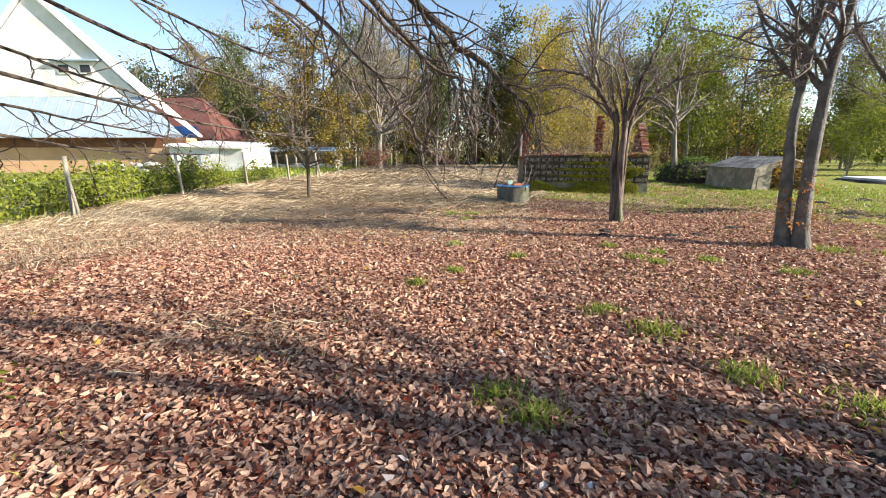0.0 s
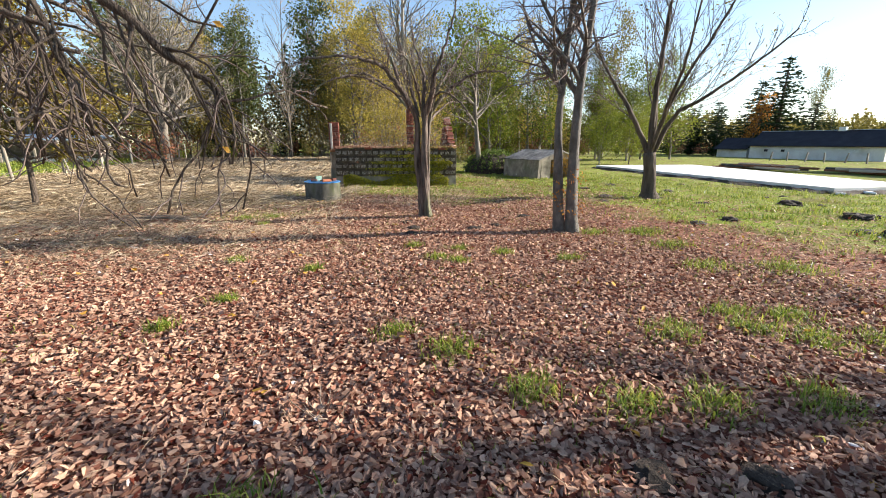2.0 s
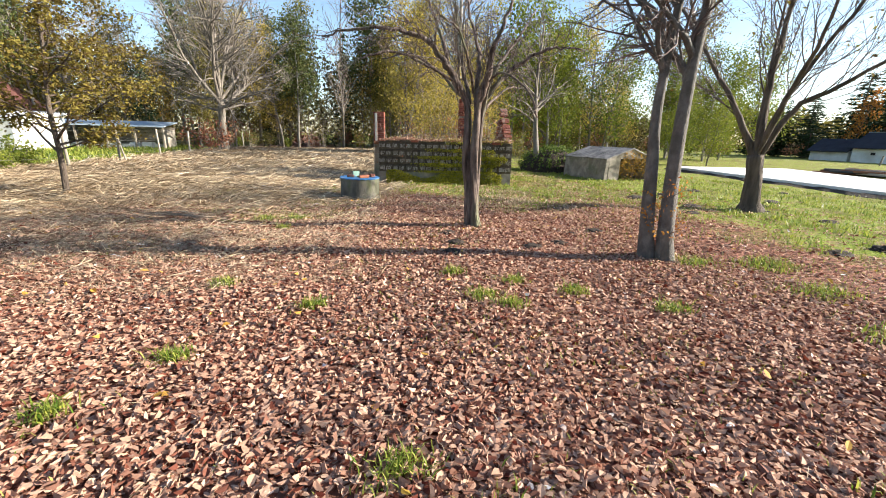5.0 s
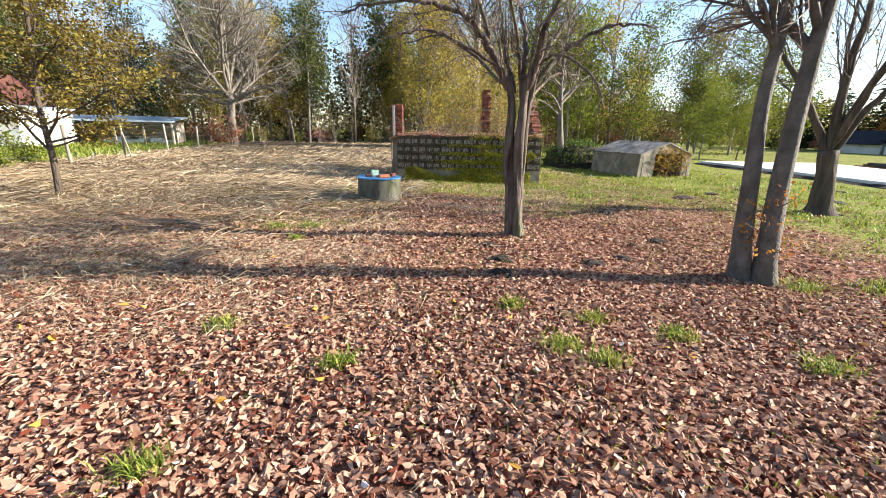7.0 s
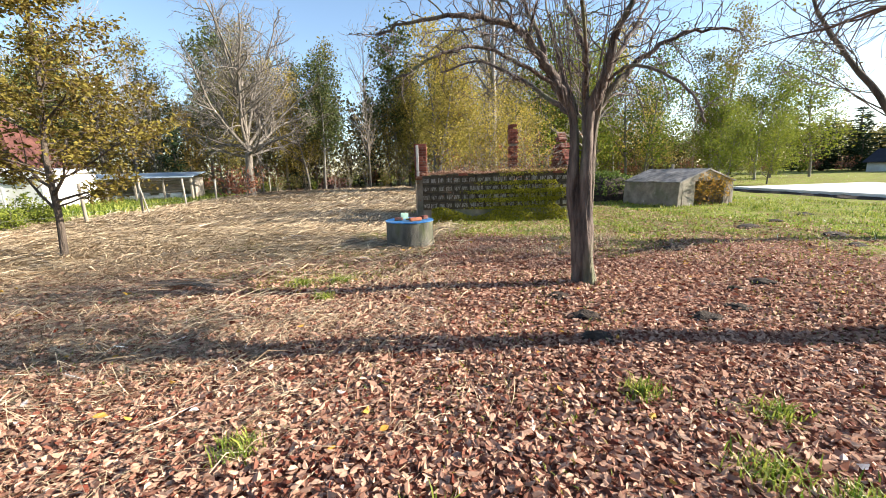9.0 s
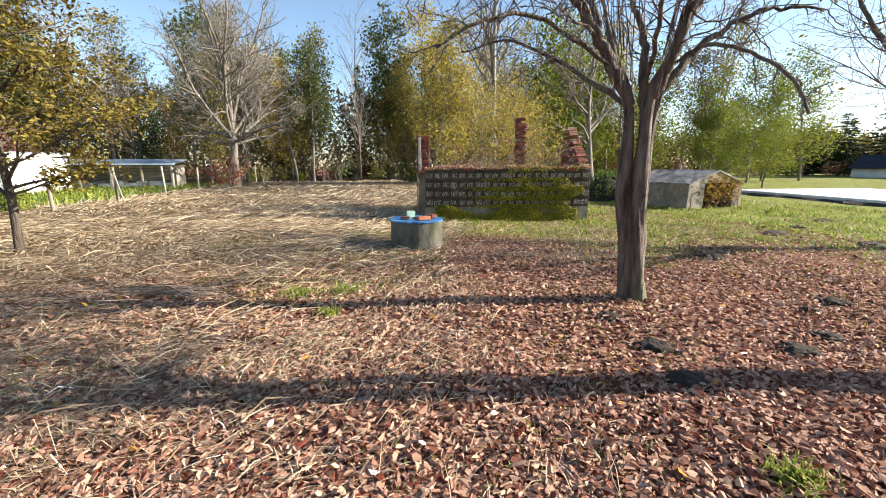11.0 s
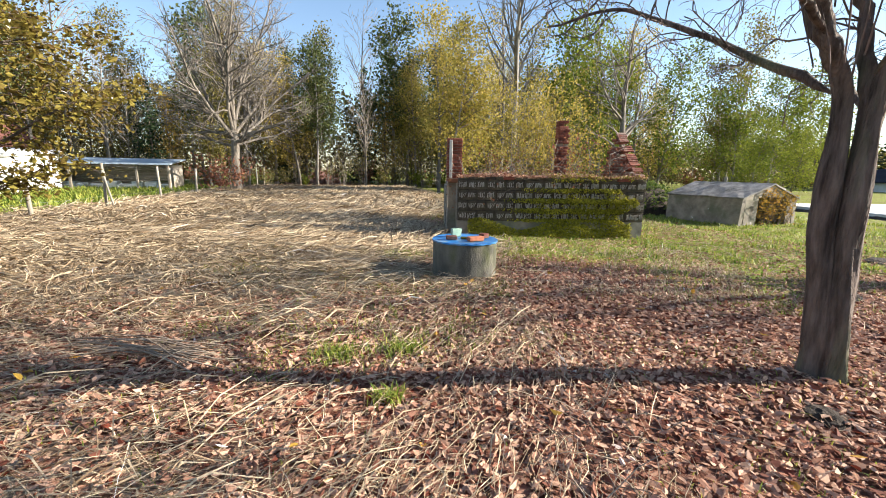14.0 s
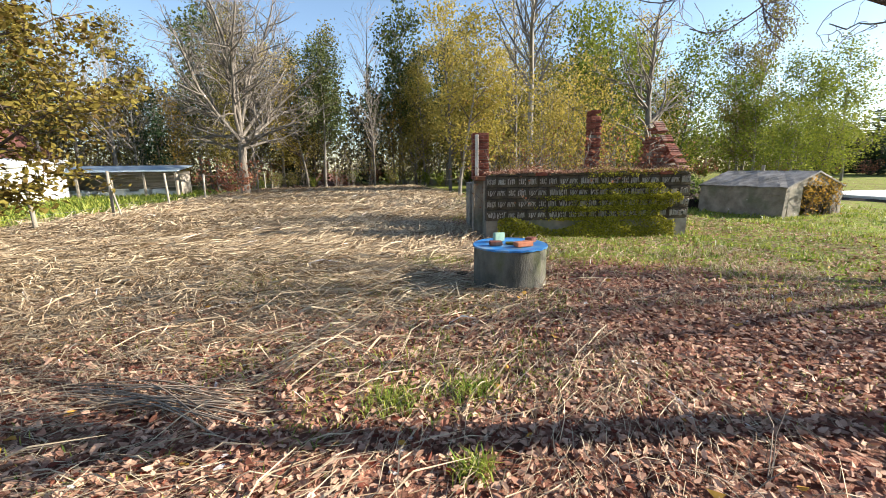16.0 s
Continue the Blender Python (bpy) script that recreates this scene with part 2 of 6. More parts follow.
def put(name, me, parent=None, label="", m=None):
    ob = new(name, me)
    if parent is not None:
        ob.parent = parent
    if m is not None:
        ob.matrix_basis = m
    return tagged(ob, label)


def part(name, bm, material, parent, label=""):
    me = bpy.data.meshes.new(name)
    bm.to_mesh(me)
    bm.free()
    me.materials.append(material)
    return put(name, me, parent, label)


def thing(name, label, category, group="", m=None):
    ob = new(name)
    ob.empty_display_size = 0.2
    if m is not None:
        ob.matrix_basis = m
    return tagged(ob, label, category, group)


def box(bm, x0, x1, y0, y1, z0, z1, m=None):
    """A block; its eight corners, taken through m if given."""
    vs = [bm.verts.new((x, y, z)) for x in (x0, x1) for y in (y0, y1) for z in (z0, z1)]
    for f in ((0, 1, 3, 2), (4, 6, 7, 5), (0, 4, 5, 1), (2, 3, 7, 6), (0, 2, 6, 4), (1, 5, 7, 3)):
        bm.faces.new([vs[k] for k in f])
    if m is not None:
        for v in vs:
            v.co = m @ v.co
    return vs


def soft_box(x0, x1, y0, y1, z0, z1, bevel=0.01, jitter=0.0, rng=None):
    bm = bmesh.new()
    box(bm, x0, x1, y0, y1, z0, z1)
    if jitter:
        for v in bm.verts:
            v.co += Vector((rng.uniform(-jitter, jitter), rng.uniform(-jitter, jitter), rng.uniform(-jitter, jitter)))
    if bevel:
        bmesh.ops.bevel(bm, geom=list(bm.edges), offset=bevel, segments=1, affect="EDGES")
    return bm


class Wood:
    """Collects round tapering limbs into one mesh."""

    def __init__(self):
        self.v, self.f = [], []

    def tube(self, pts, rads, sides=5, knots=0.0, rng=None):
        pts = [Vector(p) for p in pts]
        base = len(self.v)
        n = len(pts)
        side = None
        for i, p in enumerate(pts):
            d = (pts[min(i + 1, n - 1)] - pts[max(i - 1, 0)]).normalized()
            if side is None:
                side = d.orthogonal().normalized()
            side = (side - d * side.dot(d)).normalized()
            other = d.cross(side)
            for k in range(sides):
                a = 2 * math.pi * k / sides
                r = rads[i]
                if knots:
                    r *= 1 + knots * noise.noise(Vector((p.x * 3 + math.cos(a), p.y * 3 + math.sin(a), p.z * 1.6))) * 1.5
                    if knots > 0.2:
                        r *= 1 + 0.09 * math.sin(4 * a + 2.2 * p.z) + 0.05 * math.sin(7 * a - 3.1 * p.z)
                self.v.append(p + side * (r * math.cos(a)) + other * (r * math.sin(a)))
        for i in range(n - 1):
            for k in range(sides):
                a, b = base + i * sides + k, base + i * sides + (k + 1) % sides
                self.f.append((a, b, b + sides, a + sides))
        self.f.append(tuple(base + (n - 1) * sides + k for k in range(sides)))

    def mesh(self, name, material, smooth=True):
        return mesh_from(name, self.v, self.f, material, smooth)


def curve_through(ctrl, steps=5):
    """A smooth line through control points."""
    c = [Vector(p) for p in ctrl]
    c = [2 * c[0] - c[1]] + c + [2 * c[-1] - c[-2]]
    out = []
    for i in range(1, len(c) - 2):
        for s in range(steps):
            t = s / steps
            a, b, d, e = c[i - 1], c[i], c[i + 1], c[i + 2]
            out.append(0.5 * ((2 * b) + (d - a) * t + (2 * a - 5 * b + 4 * d - e) * t * t + (3 * b - a - 3 * d + e) * t ** 3))
    out.append(c[-2])
    return out


def wander(start, way, length, rng, segs, crook=0.25, lift=0.1):
    """A crooked line that keeps its way, rising (or drooping) as it goes."""
    p, d, out = Vector(start), Vector(way).normalized(), [Vector(start)]
    for _ in range(segs):
        d = (d + Vector((rng.gauss(0, crook), rng.gauss(0, crook), rng.gauss(0, crook) + lift))).normalized()
        p = p + d * (length / segs)
        out.append(p.copy())
    return out


def branch_off(line, rads, woods, tips, rng, level, spec):
    """Side branches along a line; spec per level: count per metre, length share, angle, lift, crook, sides, segs, thinnest."""
    if level >= len(spec):
        return
    per, share, angle, lift, crook, sides, segs, thin, start = spec[level]
    total = sum((line[i + 1] - line[i]).length for i in range(len(line) - 1))
    count = max(1, int(total * per + rng.random()))
    for k in range(count):
        s = start + (1 - start) * (k + rng.random()) / count
        f = s * (len(line) - 1)
        i = min(int(f), len(line) - 2)
        p = line[i].lerp(line[i + 1], f - i)
        along = (line[i + 1] - line[i]).normalized()
        out = along.orthogonal().normalized()
        out.rotate(Matrix.Rotation(rng.uniform(0, 2 * math.pi), 3, along))
        way = along * math.cos(angle) + out * math.sin(angle)
        length = total * share * rng.uniform(0.55, 1.15) * (1.15 - 0.65 * s)
        r = min((rads[0] + (rads[-1] - rads[0]) * s) * rng.uniform(0.45, 0.7), length * 0.03)
        r = max(r, thin * 1.3)
        sub = wander(p, way, length, rng, segs, crook, lift)
        rr = [r + (thin - r) * j / segs for j in range(segs + 1)]
        woods[min(level + 1, len(woods) - 1)].tube(sub, rr, sides)
        tips.append((level, sub))
        branch_off(sub, rr, woods, tips, rng, level + 1, spec)


def leaf_cloud(spots, size, seed, spread=0.05, flat=0.0, aspect=0.6):
    """Pointed leaves, folded along the rib, at the spots: arrays of corners and faces."""
    g = np.random.default_rng(seed)
    c = np.asarray(spots, float)
    n = len(c)
    c = c + g.normal(0, spread, (n, 3))
    a = g.normal(0, 1, (n, 3))
    a[:, 2] *= 1 - flat
    a /= np.linalg.norm(a, axis=1)[:, None]
    b = g.normal(0, 1, (n, 3))
    b[:, 2] *= 1 - flat
    b -= a * (a * b).sum(1)[:, None]
    b /= np.linalg.norm(b, axis=1)[:, None]
    nrm = np.cross(a, b)
    s = (size * g.uniform(0.6, 1.25, n))[:, None]
    v = np.stack([c - a * s * 0.5, c + b * s * aspect * 0.5 + nrm * s * 0.12, c + a * s * 0.55, c - b * s * aspect * 0.5 + nrm * s * 0.12], 1).reshape(-1, 3)
    k = np.arange(n)[:, None] * 4
    f = np.concatenate([k + [0, 2, 1], k + [0, 3, 2]])
    return v, f


def gz(x, y):
    """The lie of the ground: almost level, with soft hummocks."""
    return 0.022 * np.sin(0.9 * x + 0.4 * y) * np.cos(0.7 * y - 0.3 * x) + 0.012 * np.sin(2.3 * x - 1.1 * y + 1) + 0.010 * np.cos(2.9 * y + 1.7 * x) - 0.012


def smooth_step(a, b, v):
    t = np.clip((v - a) / (b - a), 0, 1)
    return t * t * (3 - 2 * t)


def wobble(x, y):
    return 0.6 * np.sin(0.8 * x + 1.3 * np.sin(0.6 * y)) + 0.45 * np.sin(1.7 * y + 0.9 * x + 2) + 0.3 * np.sin(3.1 * x - 2.2 * y)


def straw_share(x, y):
    """How far mown dry stalks cover the ground: the field beyond the trees."""
    w = wobble(x, y)
    back = smooth_step(-1.6, 2.6, y - 11.6 + 0.28 * x * (x < 0) + 0.7 * w)
    right = 1 - smooth_step(-1.5, 2.5, x - 2.0 - 0.25 * (y - 14) + 0.8 * w)
    left = smooth_step(-10.4, -8.9, x - np.clip(y - 18, 0, 40) * 0.16 + 0.2 * w)
    side = smooth_step(-0.6, 0.8, -5.4 - x + 0.25 * (y - 5) + 0.6 * w) * smooth_step(1.5, 4, y)
    patch = 0.85 * np.exp(-(((x + 1.5) / 1.6) ** 2) - ((y - 8.5) / 1.0) ** 2) + 0.5 * np.exp(-(((x + 1.8) / 1.0) ** 2) - ((y - 3.0) / 0.5) ** 2)
    return np.clip(np.maximum(np.maximum(back * right, side) * left, patch), 0, 1) * (1 - smooth_step(43, 47, y))


def turf_share(x, y):
    """How far green grass covers the ground."""
    w = wobble(x * 1.3, y * 1.3)
    right = smooth_step(-1.2, 3.2, x - 8.6 + 0.02 * (y - 4) ** 2 * (y < 4) + 0.5 * w)
    back = smooth_step(-1.8, 1.8, y - 12.9 + 0.5 * np.maximum(x - 4, 0) + 0.7 * w) * smooth_step(2.0, 6.0, x + 0.6 * w)
    left = smooth_step(8.9, 10.4, -x + np.clip(y - 18, 0, 40) * 0.16 + 0.3 * w)
    return np.clip(np.maximum(np.maximum(right, back), left), 0, 1)


def leaf_share(x, y):
    w = wobble(x * 0.9 + 3, y * 0.9)
    under = 1 - smooth_step(9.8, 14.6, y + 0.8 * w + 0.38 * np.maximum(x - 3, 0) - 0.2 * np.clip(x, 0, 3))
    right = 1 - smooth_step(5.0, 11.5, x + 0.8 * w)
    left = smooth_step(-8.5, -5.0, x + 0.5 * w - 0.15 * (y - 4))
    return np.clip(under * right * (0.25 + 0.75 * left), 0, 1)


# ---- ground ----
def build_ground():
    def lines(lo, hi, step, far):
        mid = np.arange(lo, hi + 1e-6, step)
        grow = step * 1.25 ** np.arange(1, 60)
        up = hi + np.cumsum(grow)
        down = lo - np.cumsum(grow)
        return np.concatenate([down[down > -far][::-1], mid, up[up < far]])

    xs, ys = lines(-11, 14, 0.2, 900), lines(-2, 21, 0.2, 900)
    X, Y = np.meshgrid(xs, ys)
    Z = gz(X, Y)
    near = np.exp(-((X - 1) / 14) ** 2 - ((Y - 9) / 16) ** 2)
    g = np.random.default_rng(3)
    Z = Z + near * g.normal(0, 0.008, Z.shape) + 0.03 * straw_share(X, Y) * np.sin(3.7 * X + 2 * np.sin(2.1 * Y)) * np.sin(4.3 * Y + X) * near
    nx = len(xs)
    v = np.stack([X.ravel(), Y.ravel(), Z.ravel()], 1)
    i, j = np.meshgrid(np.arange(len(ys) - 1), np.arange(nx - 1), indexing="ij")
    a = (i * nx + j).ravel()
    f = np.stack([a, a + 1, a + nx + 1, a + nx], 1)
    m = bpy.data.materials.new("ground_cover")
    m.use_nodes = True
    nt = m.node_tree
    p = nt.nodes["Principled BSDF"]
    pos = nt.nodes.new("ShaderNodeNewGeometry").outputs["Position"]
    fine, mid, big = noise_node(nt, 24, 6, pos), noise_node(nt, 3.2, 5, pos), noise_node(nt, 0.5, 4, pos)
    vor = nt.nodes.new("ShaderNodeTexVoronoi")
    vor.inputs["Scale"].default_value = 22.0
    nt.links.new(pos, vor.inputs["Vector"])
    one = nt.nodes.new("ShaderNodeSeparateColor")
    nt.links.new(vor.outputs["Color"], one.inputs["Color"])
    leafy = ramp_into(nt, one.outputs["Red"], [(0.06, 0.02, 0.013), (0.17, 0.048, 0.028), (0.3, 0.10, 0.062), (0.46, 0.22, 0.15)])
    leafy = mixed(nt, stretch(nt, 0.35, 0.7, mid.outputs["Fac"]), leafy, (0.10, 0.05, 0.034))
    squashed = nt.nodes.new("ShaderNodeMapping")
    squashed.inputs["Scale"].default_value = (7, 38, 20)
    squashed.inputs["Rotation"].default_value = (0, 0, 0.25)
    nt.links.new(pos, squashed.inputs["Vector"])
    fibre = noise_node(nt, 1.0, 5, squashed.outputs["Vector"])
    strawy = ramp_into(nt, stretch(nt, 0.3, 0.7, fibre.outputs["Fac"]), [(0.07, 0.045, 0.028), (0.2, 0.14, 0.088), (0.4, 0.3, 0.2), (0.56, 0.46, 0.33)])
    strawy = mixed(nt, stretch(nt, 0.5, 0.75, big.outputs["Fac"]), strawy, (0.24, 0.17, 0.10))
    green = ramp_into(nt, stretch(nt, 0.3, 0.7, fine.outputs["Fac"]), [(0.045, 0.065, 0.01), (0.15, 0.22, 0.02), (0.28, 0.36, 0.04)])
    green = mixed(nt, stretch(nt, 0.46, 0.6, mid.outputs["Fac"]), green, (0.24, 0.19, 0.085))
    green = mixed(nt, stretch(nt, 0.52, 0.66, big.outputs["Fac"]), green, (0.15, 0.125, 0.045))
    bits = {}
    for key in ("straw", "turf"):
        at = nt.nodes.new("ShaderNodeAttribute")
        at.attribute_name = key
        sh = nt.nodes.new("ShaderNodeMath")
        sh.operation = "MULTIPLY_ADD"
        nt.links.new(mid.outputs["Fac"], sh.inputs[0])
        sh.inputs[1].default_value = 0.9
        nt.links.new(at.outputs["Fac"], sh.inputs[2])
        bits[key] = stretch(nt, 0.72, 1.08, sh.outputs[0])
    col = mixed(nt, bits["turf"], leafy, green)
    col = mixed(nt, bits["straw"], col, strawy)
    nt.links.new(col, p.inputs["Base Color"])
    p.inputs["Roughness"].default_value = 0.95
    p.inputs["Specular IOR Level"].default_value = 0.1
    b = nt.nodes.new("ShaderNodeBump")
    b.inputs["Strength"].default_value = 0.8
    b.inputs["Distance"].default_value = 0.05
    nt.links.new(fine.outputs["Fac"], b.inputs["Height"])
    nt.links.new(b.outputs["Normal"], p.inputs["Normal"])
    me = bpy.data.meshes.new("ground")
    me.from_pydata(v.tolist(), [], f.tolist())
    me.materials.append(m)
    for key, fn in (("straw", straw_share), ("turf", turf_share)):
        at = me.attributes.new(key, "FLOAT", "POINT")
        at.data.foreach_set("value", fn(v[:, 0], v[:, 1]).astype(np.float32))
    me.polygons.foreach_set("use_smooth", [True] * len(me.polygons))
    tagged(new("ground", me), "leaf-strewn ground turning to mown straw and grass", "ground", kind="structure")


build_ground()


# ---- ruin of an outbuilding ----
RUIN = Matrix.Translation((3.49, 16.07, 0)) @ Matrix.Rotation(math.atan2(-0.243, 0.970), 4, "Z")
RL, RD, RH = 4.66, 2.75, 1.46


def moulded_block(rng, w, h):
    """A cast block: a body coloured dark like shaded recesses, with a relief of thin ribs coloured pale as if sunlit,
    some slanted or joined, inside a wide plain margin.
    """
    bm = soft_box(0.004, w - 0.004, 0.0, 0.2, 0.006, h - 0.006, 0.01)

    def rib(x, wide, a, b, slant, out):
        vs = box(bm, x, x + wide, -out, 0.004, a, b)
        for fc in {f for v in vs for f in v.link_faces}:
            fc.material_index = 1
        for v in vs:
            v.co.x += slant * ((v.co.z - a) / (b - a) - 0.5)
            if v.co.y < 0:
                v.co.z += 0.006 if v.co.z < (a + b) / 2 else -0.006

    for x0 in (0.035, 0.035 + (w - 0.05) / 2):
        unit = (w - 0.05) / 2 - 0.03
        x = x0
        while x < x0 + unit - 0.012:
            lo, hi = 0.055 + rng.uniform(0, 0.03), h - 0.05 - rng.uniform(0, 0.035)
            kind = rng.random()
            if kind < 0.6:
                rib(x, rng.uniform(0.014, 0.022), lo, hi, rng.uniform(-0.012, 0.012), rng.uniform(0.024, 0.04))
            elif kind < 0.8:
                rib(x, 0.013, lo, hi, rng.choice((-0.04, 0.04)), rng.uniform(0.018, 0.03))
            else:
                rib(x, 0.014, lo, lo + (hi - lo) * 0.4, 0, 0.026)
                rib(x, 0.014, hi - (hi - lo) * 0.38, hi, 0, 0.026)
            if rng.random() < 0.4:
                z = rng.choice((lo, hi - 0.014))
                rib(x, rng.uniform(0.03, 0.05), z, z + 0.014, 0, 0.024)
            x += rng.uniform(0.03, 0.046)
    return bm


def bricks_on(parent, m, length, height_at, depth, rng, course=0.077, unit=0.26, chance=0.0, name="brick"):
    """Courses of bricks, each an object, up to a height that may vary along the wall."""
    kinds = []
    for k in range(4):
        bm = soft_box(0.005, unit - 0.005, -0.004, depth + 0.004, 0.005, course - 0.005, 0.006, 0.004, rng)
        me = bpy.data.meshes.new(name)
        bm.to_mesh(me)
        bm.free()
        me.materials.append(M_BRICK)
        kinds.append(me)
    row = 0
    z = 0.0
    top = max(height_at(length * k / 40) for k in range(41))
    while z + course <= top:
        x = -unit / 2 if row % 2 else 0.0
        while x < length - 0.02:
            a, b = max(x, 0.0), min(x + unit, length)
            if b - a > 0.05 and min(height_at(a + 0.02), height_at(b - 0.02)) >= z + course and rng.random() >= chance:
                put(name, rng.choice(kinds), parent, "", m @ pose(a, rng.uniform(-0.012, 0.012), z, 0, 0, rng.uniform(-1.6, 1.6)) @ Matrix.Diagonal(((b - a) / unit, 1, 1, 1)))
            x += unit
        z += course
        row += 1


def build_ruin():
    rng = random.Random(11)
    ruin = thing("ruined_outbuilding", "roofless ruin of moulded concrete blocks and red brick, mossy", "ruin", m=RUIN)
    # plinth and core of the front wall
    bm = bmesh.new()
    box(bm, 0, RL, 0.02, 0.30, -0.1, 0.40)
    part("plinth", bm, M_CONCRETE, ruin, "grey cast concrete plinth")
    bm = bmesh.new()
    box(bm, 0.01, RL - 0.01, 0.045, 0.28, 0.402, RH - 0.06)
    part("wall_core", bm, M_JOINT, ruin, "dark recessed mortar")
    h = (RH - 0.06 - 0.40) / 4
    kinds = []
    for k in range(6):
        bm = moulded_block(rng, 0.466, h)
        me = bpy.data.meshes.new("block")
        bm.to_mesh(me)
        bm.free()
        # slot 0: shade-darkened body, slot 1: ribs painted as sunlit
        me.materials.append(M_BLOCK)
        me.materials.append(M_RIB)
        kinds.append(me)
    for row in range(4):
        x = 0.0 if row % 2 == 0 else -0.233
        while x < RL - 0.05:
            a, b = max(x, 0.0), min(x + 0.466, RL)
            put("block", rng.choice(kinds), ruin, "", pose(a, rng.uniform(-0.006, 0.006), 0.402 + row * h) @ Matrix.Diagonal(((b - a) / 0.466, 1, 1, 1)))
            x += 0.466
    # uneven coping of broken brick and concrete
    x = 0.0
    while x < RL - 0.05:
        w = rng.uniform(0.16, 0.34)
        w = min(w, RL - x)
        bm = soft_box(x + 0.004, x + w - 0.004, -0.02 + rng.uniform(-0.03, 0.02), 0.31, RH - 0.058, RH + rng.uniform(-0.04, 0.025), 0.014, 0.008, rng)
        part("coping_brick", bm, M_BRICK if rng.random() < 0.2 else M_BLOCK, ruin)
        x += w
    # end piers of the side walls, in plain concrete
    bm = bmesh.new()
    box(bm, -0.003, 0.26, 0.302, 0.62, -0.1, 1.30)
    part("corner_pier", bm, M_CONCRETE, ruin)
    # brick pier of the doorway
    m = pose(-0.24, 0.64, 1.33)
    bm = bmesh.new()
    box(bm, -0.22, 0.12, 0.66, 1.02, 1.325, 2.36)
    pier = part("door_pier", bm, M_MORTAR, ruin, "red brick pier with lime mortar")
    bricks_on(pier, m, 0.38, lambda v: 1.15 - 0.06 * math.sin(v * 20), 0.40, rng)
    bm = bmesh.new()
    box(bm, -0.2, 0.1, 0.66, 1.0, -0.1, 1.32)
    part("door_jamb", bm, M_CONCRETE, ruin, "grey concrete door jamb")
    part("door_post", soft_box(-0.24, -0.205, 0.63, 0.75, -0.1, 1.3, 0.006), M_BOARD, ruin, "grey weathered door post")
    bm = soft_box(-0.19, -0.11, 0.615, 0.634, 1.42, 2.36, 0.006)
    part("plaster_strip", bm, M_PLASTER, ruin, "flaking white plaster strip")
    # lintel stub over the doorway and the rear jamb
    bm = soft_box(-0.22, 0.05, 0.45, 0.63, 1.302, 1.40, 0.01)
    part("lintel", bm, M_BROWN, ruin, "rotten timber lintel stub")
    bm = bmesh.new()
    box(bm, -0.2, 0.1, 1.75, RD, -0.1, 1.2)
    part("side_wall", bm, M_CONCRETE, ruin)
    # rear wall
    bm = bmesh.new()
    box(bm, 0.28, RL, RD - 0.25, RD, -0.1, 1.15)
    part("rear_wall", bm, M_CONCRETE, ruin)
    # right wall with brick gable
    bm = bmesh.new()
    box(bm, RL - 0.27, RL - 0.003, 0.302, RD - 0.252, -0.1, RH - 0.02)
    part("side_wall", bm, M_CONCRETE, ruin)

    def gable(v):
        return max(0.0, min((v + 0.05) * 0.92, (2.1 - v) * 1.9 + 0.12 * math.sin(v * 23), 1.24 + 0.1 * math.sin(v * 17)))

    m = Matrix.Translation((RL - 0.27, 0.1, RH)) @ Matrix.Rotation(radians(90), 4, "Z") @ Matrix.Translation((0, -0.25, 0))
    bm = bmesh.new()
    prof = [(0.3, 0), (1.28, 0.86), (1.4, 0.86), (1.8, 0)]
    front = [bm.verts.new(m @ Vector((px, 0.012, pz))) for px, pz in prof]
    back = [bm.verts.new(m @ Vector((px, 0.238, pz))) for px, pz in prof]
    bm.faces.new(front)
    bm.faces.new(back[::-1])
    for k in range(4):
        bm.faces.new((front[k], back[k], back[(k + 1) % 4], front[(k + 1) % 4]))
    bmesh.ops.recalc_face_normals(bm, faces=bm.faces)
    gable_ob = part("gable", bm, M_MORTAR, ruin, "triangular red brick gable")
    bricks_on(gable_ob, m, 2.35, gable, 0.25, rng, chance=0.07)
    for k in range(22):
        t = (k + 0.5) / 22
        if rng.random() < 0.25:
            continue
        bm = soft_box(-0.036, 0.036, -0.006 + rng.uniform(-0.012, 0.006), 0.256, -0.01, 0.012 + rng.uniform(0, 0.02), 0.008, 0.006, rng)
        bm.transform(m @ Matrix.Translation((0.0 + 1.25 * t, 0, 0.07 + 1.15 * t)) @ Matrix.Rotation(-math.atan2(1.15, 1.25), 4, "Y"))
        part("coping_brick", bm, M_BRICK, gable_ob)
    # chimney stack inside
    chim = part("chimney_core", soft_box(2.9, 3.14, 1.52, 1.78, 0, 2.85, 0), M_MORTAR, ruin, "standing brick chimney stack")
    bricks_on(chim, pose(2.87, 1.49, 0), 0.30, lambda v: 2.95 + 0.1 * math.sin(v * 30), 0.32, rng, chance=0.05)
    # floor of rubble and soil within
    bm = bmesh.new()
    bmesh.ops.create_grid(bm, x_segments=14, y_segments=10, size=0.5)
    for v in bm.verts:
        v.co = Vector((0.3 + (v.co.x + 0.5) * (RL - 0.6), 0.3 + (v.co.y + 0.5) * (RD - 0.56), 0.75 + rng.uniform(-0.12, 0.18)))
    part("rubble_fill", bm, M_SOIL, ruin, "earth and rubble fill")
    # moss over the lower and right part of the face, and along the top
    g = np.random.default_rng(5)
    n = 60000
    x, z = g.uniform(0, RL, n), g.uniform(0.0, RH, n)
    bulge = 0.5 + 0.5 * np.sin(4.1 * x + 1.3) * np.sin(9 * z + 2.2 * x)
    course = np.mod(z - 0.40, h) / h
